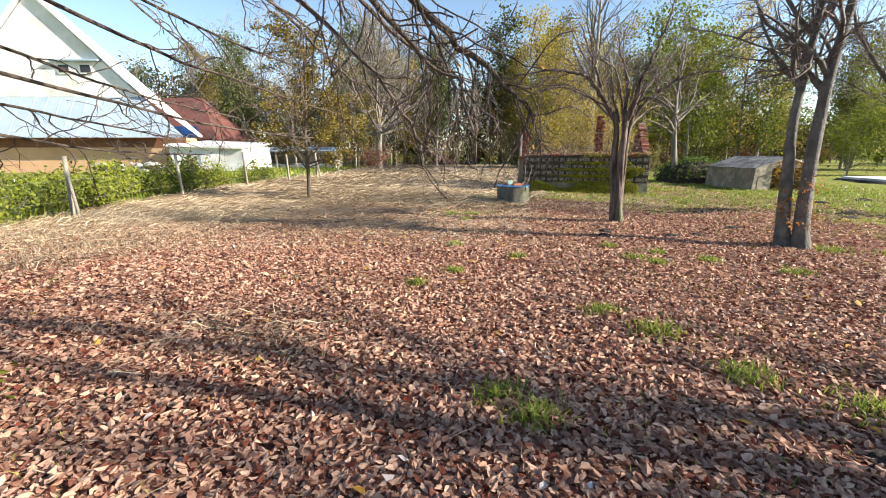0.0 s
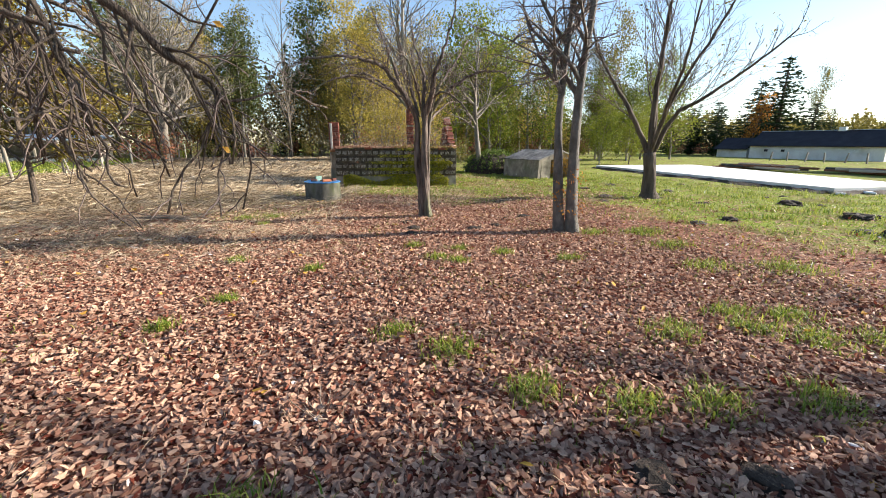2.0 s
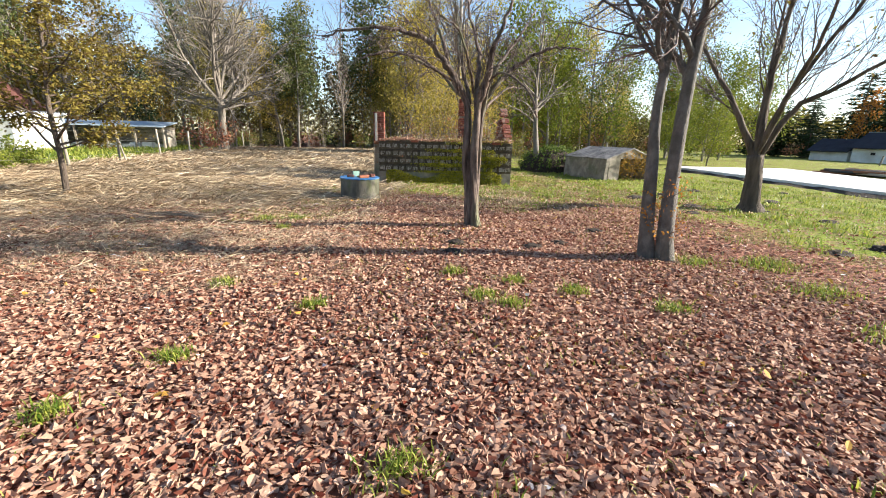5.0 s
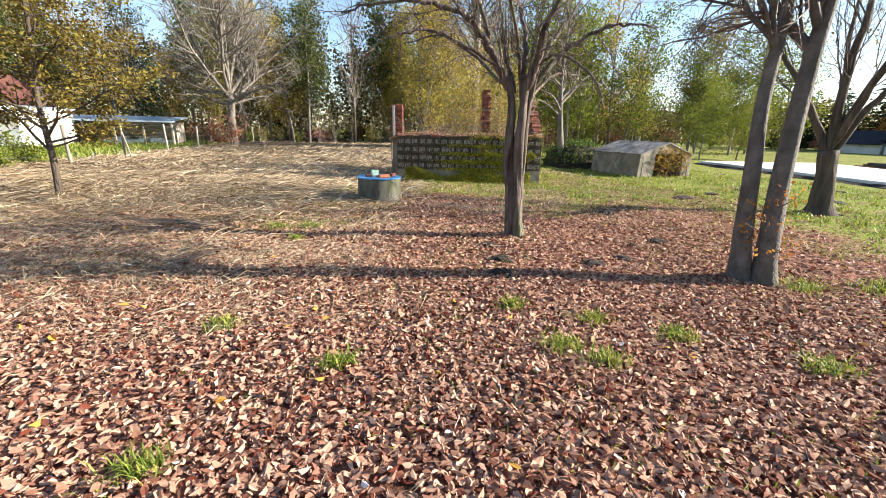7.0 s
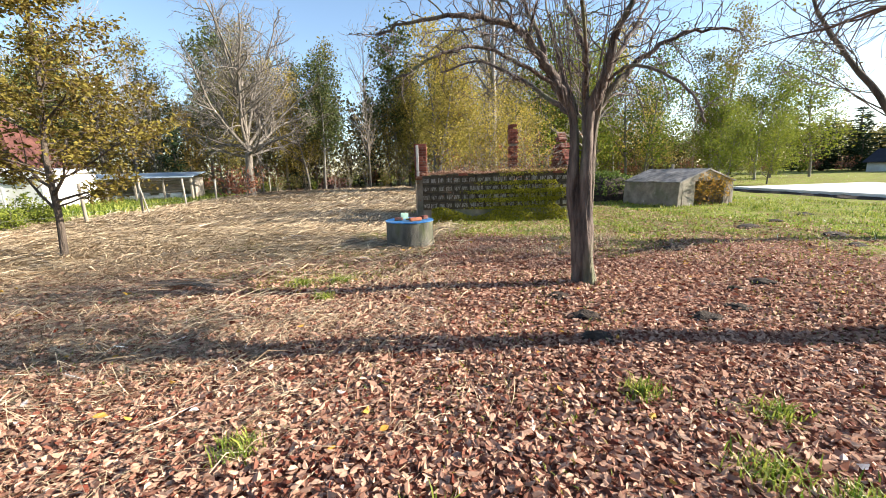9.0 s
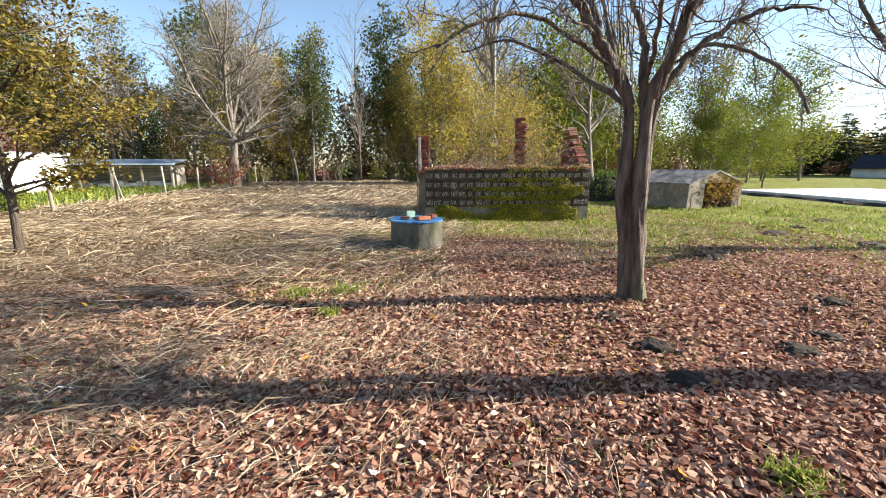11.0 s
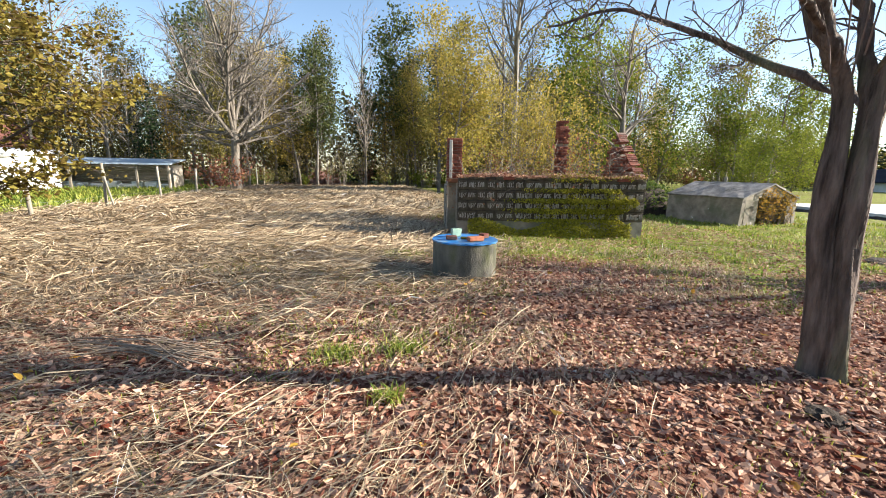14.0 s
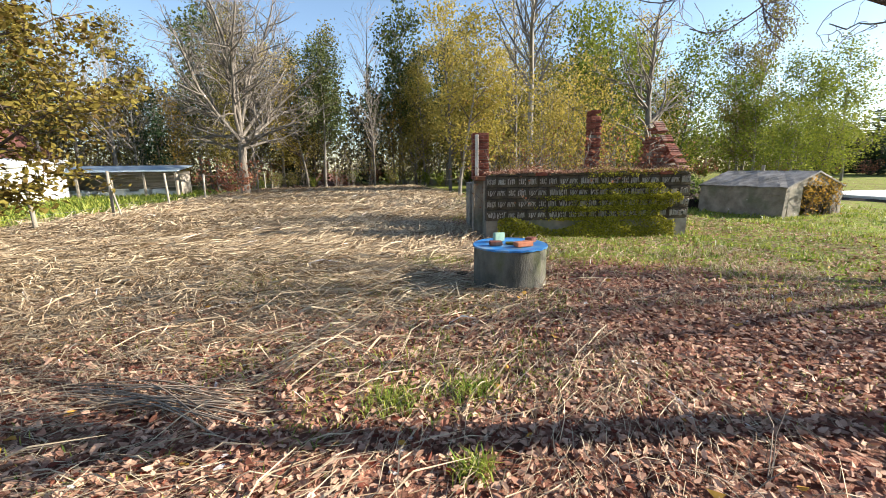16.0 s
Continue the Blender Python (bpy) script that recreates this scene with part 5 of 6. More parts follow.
            finish_tree(first, woods, ("trunk", "branchwork", "twig_mass"), (M_BARK_DARK, M_BARK_DARK, M_TWIG))
        else:
            copy_thing(first, pose(x, y, 0, 0, 0, turn) @ Matrix.Scale(s, 4))


build_bare_trees()


# ---- the woods ----
def forest_tree(kind, seed, height):
    """One tree of the woods, built at the origin."""
    rng = random.Random(seed)
    label, mats, leafmat, leaf, dens, bare = {
        "alder": ("tall thin alder with sparse olive-green leaves", M_BARK_FAR, M_OLIVE, 0.18, 48.0, 0.12),
        "birch": ("slim birch with thin yellow-green crown", M_BARK_FAR, M_BIRCH, 0.165, 38, 0.16),
        "gold": ("slim tree with golden autumn crown", M_BARK_FAR, M_GOLD, 0.14, 34, 0.12),
        "leafy": ("bushy green leafy tree", M_BARK_FAR, M_GREENLEAF, 0.16, 46.0, 0.06),
        "rust": ("tree with orange-red autumn crown", M_BARK_FAR, M_RUSSET, 0.3, 18, 0.05),
        "naked": ("tall bare tree of the wood edge", M_BARK_FAR, None, 0.2, 0, 0.3),
        "pine": ("tall pine with dark high crown", M_BARK_FAR, M_PINE, 0.21, 46, 0.3),
    }[kind]
    tree = thing(kind + "_tree" if kind not in ("naked", "gold", "leafy", "rust") else {"naked": "bare_tree", "gold": "golden_tree", "leafy": "green_tree", "rust": "orange_tree"}[kind], label, "tree", "trees of the wood edge")
    woods, tips = [Wood(), Wood()], []
    bend = rng.uniform(-0.5, 0.5)
    line = wander((0, 0, -0.2), (bend * 0.06, 0.02, 1), height, rng, 9, 0.035, 0.03)
    r0 = 0.011 * height
    rads = [r0 * (1 - 0.9 * k / 9) for k in range(10)]
    woods[0].tube(line, rads, 6)
    if kind == "leafy":
        spec = [(3.2, 0.36, 0.9, 0.05, 0.16, 3, 4, 0.012, 0.1), (1.3, 0.45, 0.8, 0.02, 0.2, 3, 2, 0.008, 0.2)]
    elif kind == "naked":
        spec = [(2.6, 0.34, 0.7, 0.09, 0.13, 3, 4, 0.012, bare), (1.7, 0.5, 0.7, 0.05, 0.18, 3, 3, 0.008, 0.15), (1.1, 0.5, 0.7, 0.0, 0.2, 3, 1, 0.006, 0.2)]
    else:
        spec = [(2.6, 0.25, 0.9, 0.05, 0.16, 3, 4, 0.010, bare), (1.5, 0.5, 0.8, 0.0, 0.2, 3, 2, 0.007, 0.2)]
    branch_off(line, rads, woods, tips, rng, 0, spec)
    put("trunk", woods[0].mesh("trunk", mats), tree)
    if woods[1].v:
        tagged(put("branchwork", woods[1].mesh("branchwork", M_TWIG_PALE if kind == "naked" else M_TWIG, False), tree), kind="stuff")
    if leafmat is not None:
        spots = []
        for lv, ln in tips:
            for q in ln[1:]:
                c = dens * (0.55 if lv else 0.25)
                for _ in range(int(c + rng.random())):
                    spots.append(q + Vector((rng.gauss(0, 0.4), rng.gauss(0, 0.4), rng.gauss(0, 0.36))))
        if len(spots) > 5600:
            spots = rng.sample(spots, 5600)
        v, f = leaf_cloud(spots, leaf, seed, 0.08, 0.0, 0.75)
        tagged(put("crown", mesh_from("crown", v, f, leafmat), tree), kind="stuff")
    return tree


def spruce(seed, height, tiers=26):
    rng = random.Random(seed)
    tree = thing("spruce_tree", "dark green conical spruce tree in the woods", "tree", "spruces")
    w = Wood()
    w.tube([(0, 0, -0.2), (0, 0, height * 0.5), (0, 0, height)], [0.013 * height, 0.008 * height, 0.01], 6)
    put("trunk", w.mesh("trunk", M_BARK_DARK), tree)
    spots = []
    for t in range(tiers):
        s = t / tiers
        z = height * (0.06 + 0.93 * s)
        reach = height * 0.2 * (1 - s) ** 0.85 + 0.12
        for k in range(max(5, int(11 * (1 - s)) + 4)):
            a = rng.uniform(0, 2 * math.pi)
            rr = reach * rng.uniform(0.7, 1.1)
            for j in range(int(3 + 9 * rr / 2)):
                u = (j + rng.random()) / int(3 + 9 * rr / 2)
                spots.append((math.cos(a) * rr * u + rng.gauss(0, 0.1), math.sin(a) * rr * u + rng.gauss(0, 0.1), z - 0.28 * rr * u + 0.1 * rr * u * u + rng.gauss(0, 0.06)))
    if len(spots) > 5000:
        spots = rng.sample(spots, 5000)
    v, f = leaf_cloud(spots, 0.034 * height if height < 14 else 0.42, seed, 0.03, 0.35, 0.45)
    tagged(put("crown", mesh_from("crown", v, f, M_NEEDLE), tree), kind="stuff")
    return tree


def shrub(name, label, seed, height, mat, n_stems, leaf, count, category="shrub", spread=0.35, twig=None):
    rng = random.Random(seed)
    ob = thing(name, label, category, "shrubs")
    w, spots = Wood(), []
    for k in range(n_stems):
        a = rng.uniform(0, 2 * math.pi)
        line = wander((rng.gauss(0, 0.18), rng.gauss(0, 0.18), -0.1), (spread * math.cos(a), spread * math.sin(a), 1), height * rng.uniform(0.6, 1.1), rng, 5, 0.12, 0.04)
        w.tube(line, [0.012 - 0.0018 * j for j in range(6)], 3)
        for q in line[2:]:
            side = wander(q, (rng.gauss(0, 1), rng.gauss(0, 1), 0.6), height * 0.22, rng, 2, 0.2, 0.05)
            w.tube(side, [0.006, 0.004, 0.003], 3)
            spots += side
    tagged(put("stem_mass", w.mesh("stem_mass", twig or M_TWIG_PALE, False), ob), kind="stuff")
    if count:
        pick = [rng.choice(spots) + Vector((rng.gauss(0, 0.1), rng.gauss(0, 0.1), rng.gauss(0, 0.1))) for _ in range(count)]
        v, f = leaf_cloud(pick, leaf, seed, 0.05, 0, 0.7)
        tagged(put("foliage_mass", mesh_from("foliage_mass", v, f, mat), ob), kind="stuff")
    return ob


def plant(protos, places, rng, low=0.85, high=1.2):
    used = set()
    for x, y, k in places:
        ob = protos[k]
        s = rng.uniform(low, high)
        m = pose(x, y, 0, 0, 0, rng.uniform(0, 360)) @ Matrix.Diagonal((s * rng.uniform(0.9, 1.1), s * rng.uniform(0.9, 1.1), s, 1))
        if ob in used:
            copy_thing(ob, m)
        else:
            ob.matrix_basis = m
            used.add(ob)


def build_woods():
    rng = random.Random(77)
    protos = {}
    for kind, hs in (("alder", (13, 14)), ("birch", (12, 14)), ("gold", (8, 7)), ("leafy", (8, 9.5)), ("naked", (13.5, 12.5)), ("rust", (9.0,)), ("pine", (12.5,))):
        for j, h in enumerate(hs):
            protos[kind, j] = forest_tree(kind, 900 + 13 * len(protos), h)
    protos["spruce", 0] = spruce(31, 12)
    protos["spruce", 1] = spruce(32, 7)

    def some(*kinds):
        k = rng.choice(kinds)
        opts = [p for p in protos if p[0] == k]
        return rng.choice(opts)

    places = []
    # far edge of the field
    for row, (y0, step) in enumerate(((47.5, 2.1), (52, 2.4), (58, 3.0))):
        x = -24.0 - 6 * row
        while x < 30 + 6 * row:
            gap = row < 3 and 1.6 < x - (y0 - 47) * 0.03 < 3.0
            if not gap:
                places.append((x + rng.uniform(-0.9, 0.9), y0 + rng.uniform(-2, 2) + max(0, -x - 8) * 0.12, some("naked", "naked", "naked", "alder", "pine", "gold") if x < -9 else some("alder", "alder", "alder", "birch", "naked", "naked", "pine", "gold") if x < 8 else some("alder", "birch", "birch", "leafy", "naked", "pine")))
            x += step * rng.uniform(0.7, 1.3)
    # left, behind the sheds
    for k in range(22):
        places.append((rng.uniform(-62, -24), rng.uniform(50, 74), some("alder", "leafy", "birch", "naked", "pine")))
    # behind the ruin and hut, thinner
    for x, y, k in ((9.8, 26, ("naked", 0)), (7.5, 30, ("birch", 0)), (11.5, 31, ("naked", 1)), (14.5, 33, ("birch", 1)), (8.8, 36, ("birch", 0)), (17.5, 34, ("leafy", 0)), (12.0, 38, ("gold", 0)), (20.5, 33, ("leafy", 1)), (23.5, 36, ("leafy", 0)), (26.5, 33.5, ("leafy", 1)), (30, 40, ("birch", 1)), (35, 42, ("birch", 0)), (38.5, 38, ("alder", 0)), (41, 39.5, ("alder", 1)), (33, 46, ("leafy", 0)), (45, 44, ("leafy", 1)), (24, 44, ("naked", 0)), (28, 48, ("pine", 0)), (37, 50, ("gold", 1)), (43, 52, ("alder", 1)), (50, 48, ("leafy", 0)), (54, 55, ("naked", 1)), (60, 54, ("leafy", 1))):
        places.append((x, y, k))
    # far right
    for k in range(7):
        places.append((rng.uniform(88, 105), rng.uniform(-10, 50), some("leafy", "leafy", "alder", "pine")))
    for x, y, k in ( (71, 44, 1), (73, 49, 1), (70, 52, 1), (72, 38.5, 1), (82, 14, 0), (80, 33, 1), (-3.0, 50.5, 1), (-2.2, 52, 1), (-14, 47, 1), (30, 60, 0), (5.5, 56, 0), (-12.0, 44, 1)):
        places.append((x, y, ("spruce", k)))
    places.append((71.5, 39.2, ("rust", 0)))
    # behind the walker: unseen trees, added to close off the light there
    for x, y in ((-14, -16), (-5, -19), (4, -22), (-20, -6), (13, -24), (-24, 6)):
        places.append((x, y, some("naked", "leafy", "alder")))
    plant(protos, places, rng)
    # broad spruces behind the white barn
    for x, y, wide, tall in ((77, 38.6, 2.6, 1.15), (80, 43.5, 2.2, 0.95), (79, 34.8, 1.8, 0.62), (76, 47.5, 2.2, 0.7), (74, 50.5, 2.0, 0.62)):
        copy_thing(protos["spruce", 0], pose(x, y, 0, 0, 0, 40 * x) @ Matrix.Diagonal((wide, wide, tall, 1)))
    # low green trees past the slab
    for k, (x, y) in enumerate(((28, 27), (31, 26.5), (34, 33), (37.5, 32.5), (42, 34.5), (46.5, 34))):
        s = rng.uniform(0.4, 0.52) if k < 2 else rng.uniform(0.85, 1.05)
        copy_thing(protos["leafy", k % 2], pose(x, y, 0, 0, 0, 70 * k) @ Matrix.Diagonal((s * 1.15, s * 1.15, s, 1)))

    bushes = {
        0: shrub("straw_coloured_shrub", "dry straw-coloured shrub at the wood edge", 1, 2.6, M_OLIVE, 12, 0.17, 340),
        1: shrub("green_shrub", "green leafy undergrowth shrub at the wood edge", 2, 2.2, M_GREENLEAF, 10, 0.21, 480),
        2: shrub("rust_shrub", "rust-coloured autumn shrub with thin stems", 3, 2.4, M_RUST, 10, 0.17, 400),
        3: shrub("bare_sapling_clump", "clump of pale bare saplings", 4, 6.0, M_OLIVE, 13, 0.13, 260, spread=0.14),
        4: shrub("golden_shrub", "yellow-leaved young birch clump", 5, 4.6, M_BIRCH, 12, 0.13, 900, spread=0.2),
    }
    spots = []
    for row in range(3):
        x = -20.0
        while x < 26:
            spots.append((x, 45.5 + row * 2.6 + rng.uniform(-0.8, 0.8) + max(0, -x - 6) * 0.1, rng.choice((0, 1, 1, 2, 3, 3, 3, 4) if row else (0, 3, 3, 1, 3))))
            x += rng.uniform(1.1, 2.2)
    for k in range(46):
        spots.append((rng.uniform(-60, -22), rng.uniform(45, 52), rng.choice((0, 1, 1, 2, 4))))
    for k in range(30):
        spots.append((rng.uniform(8, 60), rng.uniform(40, 50), rng.choice((0, 1, 1, 2))))
    spots += [(-5.9, 35.0, 2), (-5.3, 35.8, 2), (-4.9, 39.5, 3), (10.5, 23.5, 3), (11.2, 24.5, 4), (14.2, 26.5, 0), (9.0, 24.5, 4), (62, 40.5, 2), (60, 43, 2), (58, 46, 1), (55, 47, 0)]
    plant(bushes, spots, rng, 0.7, 1.2)
    inside = {
        0: shrub("ruin_birch_clump", "yellow-leaved young birches growing inside the ruin", 6, 3.7, M_BIRCH, 10, 0.065, 1500, spread=0.2),
        1: shrub("ruin_bramble", "pale dry bramble growing inside the ruin", 7, 2.1, M_RUST, 30, 0.06, 700, spread=0.5),
    }
    pl = []
    for u, v, k in ((1.2, 1.5, 1), (2.0, 1.3, 1), (2.8, 1.2, 1), (3.9, 1.2, 1), (1.6, 2.3, 0), (2.6, 2.6, 0), (3.4, 3.4, 0), (2.0, 3.6, 0), (4.3, 3.6, 0), (0.8, 1.0, 1), (2.9, 3.3, 0)):
        p = RUIN @ Vector((u, v, 0))
        pl.append((p.x, p.y, k))
    plant(inside, pl, rng, 0.9, 1.3)
    # green mound beside the hut
    mound = thing("overgrown_mound", "mound overgrown with green ivy beside the hut", "mound", m=pose(13.6, 21.2, 0))
    bm = bmesh.new()
    bmesh.ops.create_uvsphere(bm, u_segments=22, v_segments=12, radius=1)
    for v in bm.verts:
        v.co = Vector((v.co.x * 1.7, v.co.y * 1.5, max(-0.1, v.co.z) * 1.15 + 0.1 * noise.noise(v.co * 3)))
    surf = [tuple(v.co) for v in bm.verts if v.co.z > 0.05]
    part("earth", bm, M_SOIL, mound)
    g = np.random.default_rng(2)
    s = np.array(surf)[g.integers(0, len(surf), 3500)] * g.uniform(0.98, 1.06, (3500, 1)) + g.normal(0, 0.09, (3500, 3))
    v, f = leaf_cloud(s, 0.11, 3, 0.02)
    tagged(put("ivy", mesh_from("ivy", v, f, M_IVY), mound, "glossy green ivy leaves"), kind="stuff")


build_woods()


def build_far_woods():
    """A closed belt of distant woods all round, too far off to tell the trees apart."""
    g = np.random.default_rng(70)
    n = 64000
    a = np.where(g.uniform(0, 1, n) < 0.8, g.uniform(-0.35, 1.05, n), g.uniform(1.05, 5.9, n))
    top = 8.0 + 1.6 * np.sin(11 * a + 1) * np.sin(23 * a) + 1.0 * np.sin(57 * a + 2) + 0.9 * np.sin(131 * a) + g.normal(0, 0.45, n)
    rad = 118 + 14 * g.uniform(-1, 1, n)
    z = top * g.uniform(0, 1, n) ** 0.8
    s = np.stack([10 + rad * np.cos(a), 10 + rad * np.sin(a), z], 1)
    v, f = leaf_cloud(s, 0.6, 71, 0.3, 0, 0.85)
    # thick woods standing right behind the edge of the field
    m = 72000
    x, y = g.uniform(-66, 58, m), g.uniform(57, 72, m)
    roof = 11.2 + 1.5 * np.sin(0.31 * x + 1) * np.sin(0.13 * x) + 1.2 * np.sin(0.9 * x) + 0.7 * np.sin(2.3 * x + 1)
    roof = roof - 4.5 * smooth_step(12, 30, x)
    gap = np.abs(x - 2.5 - 0.03 * (y - 47)) > 0.3 + 0.4 * g.uniform(0, 1, m)
    roof = np.where(gap, roof, 6.0)
    deep, df = leaf_cloud(np.stack([x, y, roof * g.uniform(0, 1, m) ** 0.75], 1), 0.42, 72, 0.25, 0, 0.7)
    tagged(put("deep_woods", mesh_from("deep_woods", deep, df, M_FARLEAF)), "dense olive-green depth of the woods", "woods", kind="stuff")
    tagged(put("far_woods", mesh_from("far_woods", v, f, M_OLIVE)), "distant belt of olive-green autumn woods", "woods", kind="stuff")


build_far_woods()


# ---- ground cover ----
def strips(n_wanted, box_xy, share, length, width, seed, curl, rise, swirl, material, name, label, power=1.0):
    """Thin bent stalks lying about: two-piece ribbons."""
    g = np.random.default_rng(seed)
    x0, x1, y0, y1 = box_xy
    x = g.uniform(x0, x1, n_wanted)
    y = y0 + (y1 - y0) * g.uniform(0, 1, n_wanted) ** power
    keep = share(x, y) > g.uniform(0.02, 1, n_wanted)
    x, y = x[keep], y[keep]
    n = len(x)
    far = 1 + np.clip((y - 14) / 22, 0, 1.2)
    ln = g.uniform(*length, n) * (0.55 + 0.45 * np.clip((y - 8) / 5, 0, 1))
    wd = g.uniform(*width, n) * far * (0.5 + 0.5 * np.clip((y - 8) / 6, 0, 1))
    ang = swirl * (np.sin(0.5 * x + 0.7 * np.sin(0.4 * y)) + 0.6 * np.sin(0.8 * y)) + g.normal(0, 0.55, n) + 0.1
    up = g.uniform(*rise, n)
    d = np.stack([np.cos(ang), np.sin(ang)], 1)
    bend = g.normal(0, curl, n)
    pts = []
    for s, hgt in ((-0.5, 0.0), (0.0, 1.0), (0.5, g.uniform(0, 1.6, n))):
        px = x + d[:, 0] * ln * s - d[:, 1] * bend * ln * (0.25 - s * s)
        py = y + d[:, 1] * ln * s + d[:, 0] * bend * ln * (0.25 - s * s)
        pts.append(np.stack([px, py, gz(px, py) + 0.012 + up * hgt], 1))
    side = np.stack([-d[:, 1], d[:, 0], g.normal(0, 0.6, n)], 1) * wd[:, None] * 0.5
    v = np.stack([pts[0] - side * 0.6, pts[0] + side * 0.6, pts[1] - side, pts[1] + side, pts[2] - side * 0.3, pts[2] + side * 0.3], 1).reshape(-1, 3)
    k = np.arange(n)[:, None] * 6
    f = np.concatenate([k + [0, 1, 3, 2], k + [2, 3, 5, 4]])
    tagged(put(name, mesh_from(name, v, f, material)), label, name.replace("_", " "), kind="stuff")


def fallen_leaves(n_wanted, box_xy, size, seed, material, name, label, share, lift=0.012):
    g = np.random.default_rng(seed)
    x0, x1, y0, y1 = box_xy
    x, y = g.uniform(x0, x1, n_wanted), g.uniform(y0, y1, n_wanted)
    keep = share(x, y) > g.uniform(0.02, 1, n_wanted)
    x, y = x[keep], y[keep]
    n = len(x)
    s = g.uniform(*size, n)
    outline = np.array([(-0.5, 0.0), (-0.2, 0.29), (0.22, 0.25), (0.56, 0.0), (0.2, -0.26), (-0.22, -0.28)])
    P = np.repeat(outline[None], n, 0) * s[:, None, None]
    P[:, :, 1] *= g.uniform(0.7, 1.25, n)[:, None]
    P += g.normal(0, 0.03, P.shape) * s[:, None, None]
    curl, fold = g.normal(0.3, 0.7, n)[:, None], g.uniform(-0.25, 0.75, n)[:, None]
    Z = curl * P[:, :, 0] ** 2 / s[:, None] + fold * np.abs(P[:, :, 1])
    L = np.concatenate([P, Z[:, :, None]], 2)
    tilt = np.abs(g.normal(0, 0.3, n)) * np.where(g.uniform(0, 1, n) < 0.14, 2.6, 1)
    flip = np.where(g.uniform(0, 1, n) < 0.5, np.pi, 0)
    a, b, c = g.uniform(0, 2 * np.pi, n), np.clip(tilt, 0, 1.4) + flip, g.uniform(0, 2 * np.pi, n)

    def rot(v, ang, i, j):
        out = v.copy()
        co, si = np.cos(ang)[:, None], np.sin(ang)[:, None]
        out[:, :, i] = co * v[:, :, i] - si * v[:, :, j]
        out[:, :, j] = si * v[:, :, i] + co * v[:, :, j]
        return out

    L = rot(rot(rot(L, a, 0, 1), b, 1, 2), c, 0, 1)
    low = L[:, :, 2].min(1)
    L += np.stack([x, y, gz(x, y) - low * 0.85 + lift * g.uniform(-0.3, 2.2, n)], 1)[:, None, :]
    k = np.arange(n)[:, None] * 6
    tri = np.concatenate([k + [0, 3, 2, 1], k + [0, 5, 4, 3]])
    tagged(put(name, mesh_from(name, L.reshape(-1, 3), tri, material)), label, "fallen leaves", kind="stuff")


def blades(spots, height, seed, material, name, label, lean=0.5, width=0.006, parent=None):
    g = np.random.default_rng(seed)
    p = np.asarray(spots, float)
    n = len(p)
    h = g.uniform(0.5, 1.2, n) * height
    a, t = g.uniform(0, 2 * np.pi, n), np.abs(g.normal(lean, 0.3, n))
    d = np.stack([np.cos(a), np.sin(a)], 1)
    base = np.stack([p[:, 0], p[:, 1], gz(p[:, 0], p[:, 1]) - 0.01], 1)
    side = np.stack([-d[:, 1], d[:, 0], np.zeros(n)], 1) * (width * g.uniform(0.6, 1.3, n) * (1 + np.clip(p[:, 1] - 12, 0, 40) / 14))[:, None]
    mid = base + np.stack([d[:, 0] * h * t * 0.35, d[:, 1] * h * t * 0.35, h * 0.6], 1)
    tip = base + np.stack([d[:, 0] * h * t, d[:, 1] * h * t, h * (1.0 - 0.25 * t)], 1)
    v = np.stack([base - side, base + side, mid - side * 0.8, mid + side * 0.8, tip], 1).reshape(-1, 3)
    k = np.arange(n)[:, None] * 5
    f = (np.concatenate([k + [0, 1, 3, 2]])).tolist() + (np.concatenate([k + [2, 3, 4]])).tolist()
    ob = put(name, mesh_from(name, v, f, material), parent)
    return tagged(ob, label, "grass", kind="stuff") if parent is None else tagged(ob, label, kind="stuff")


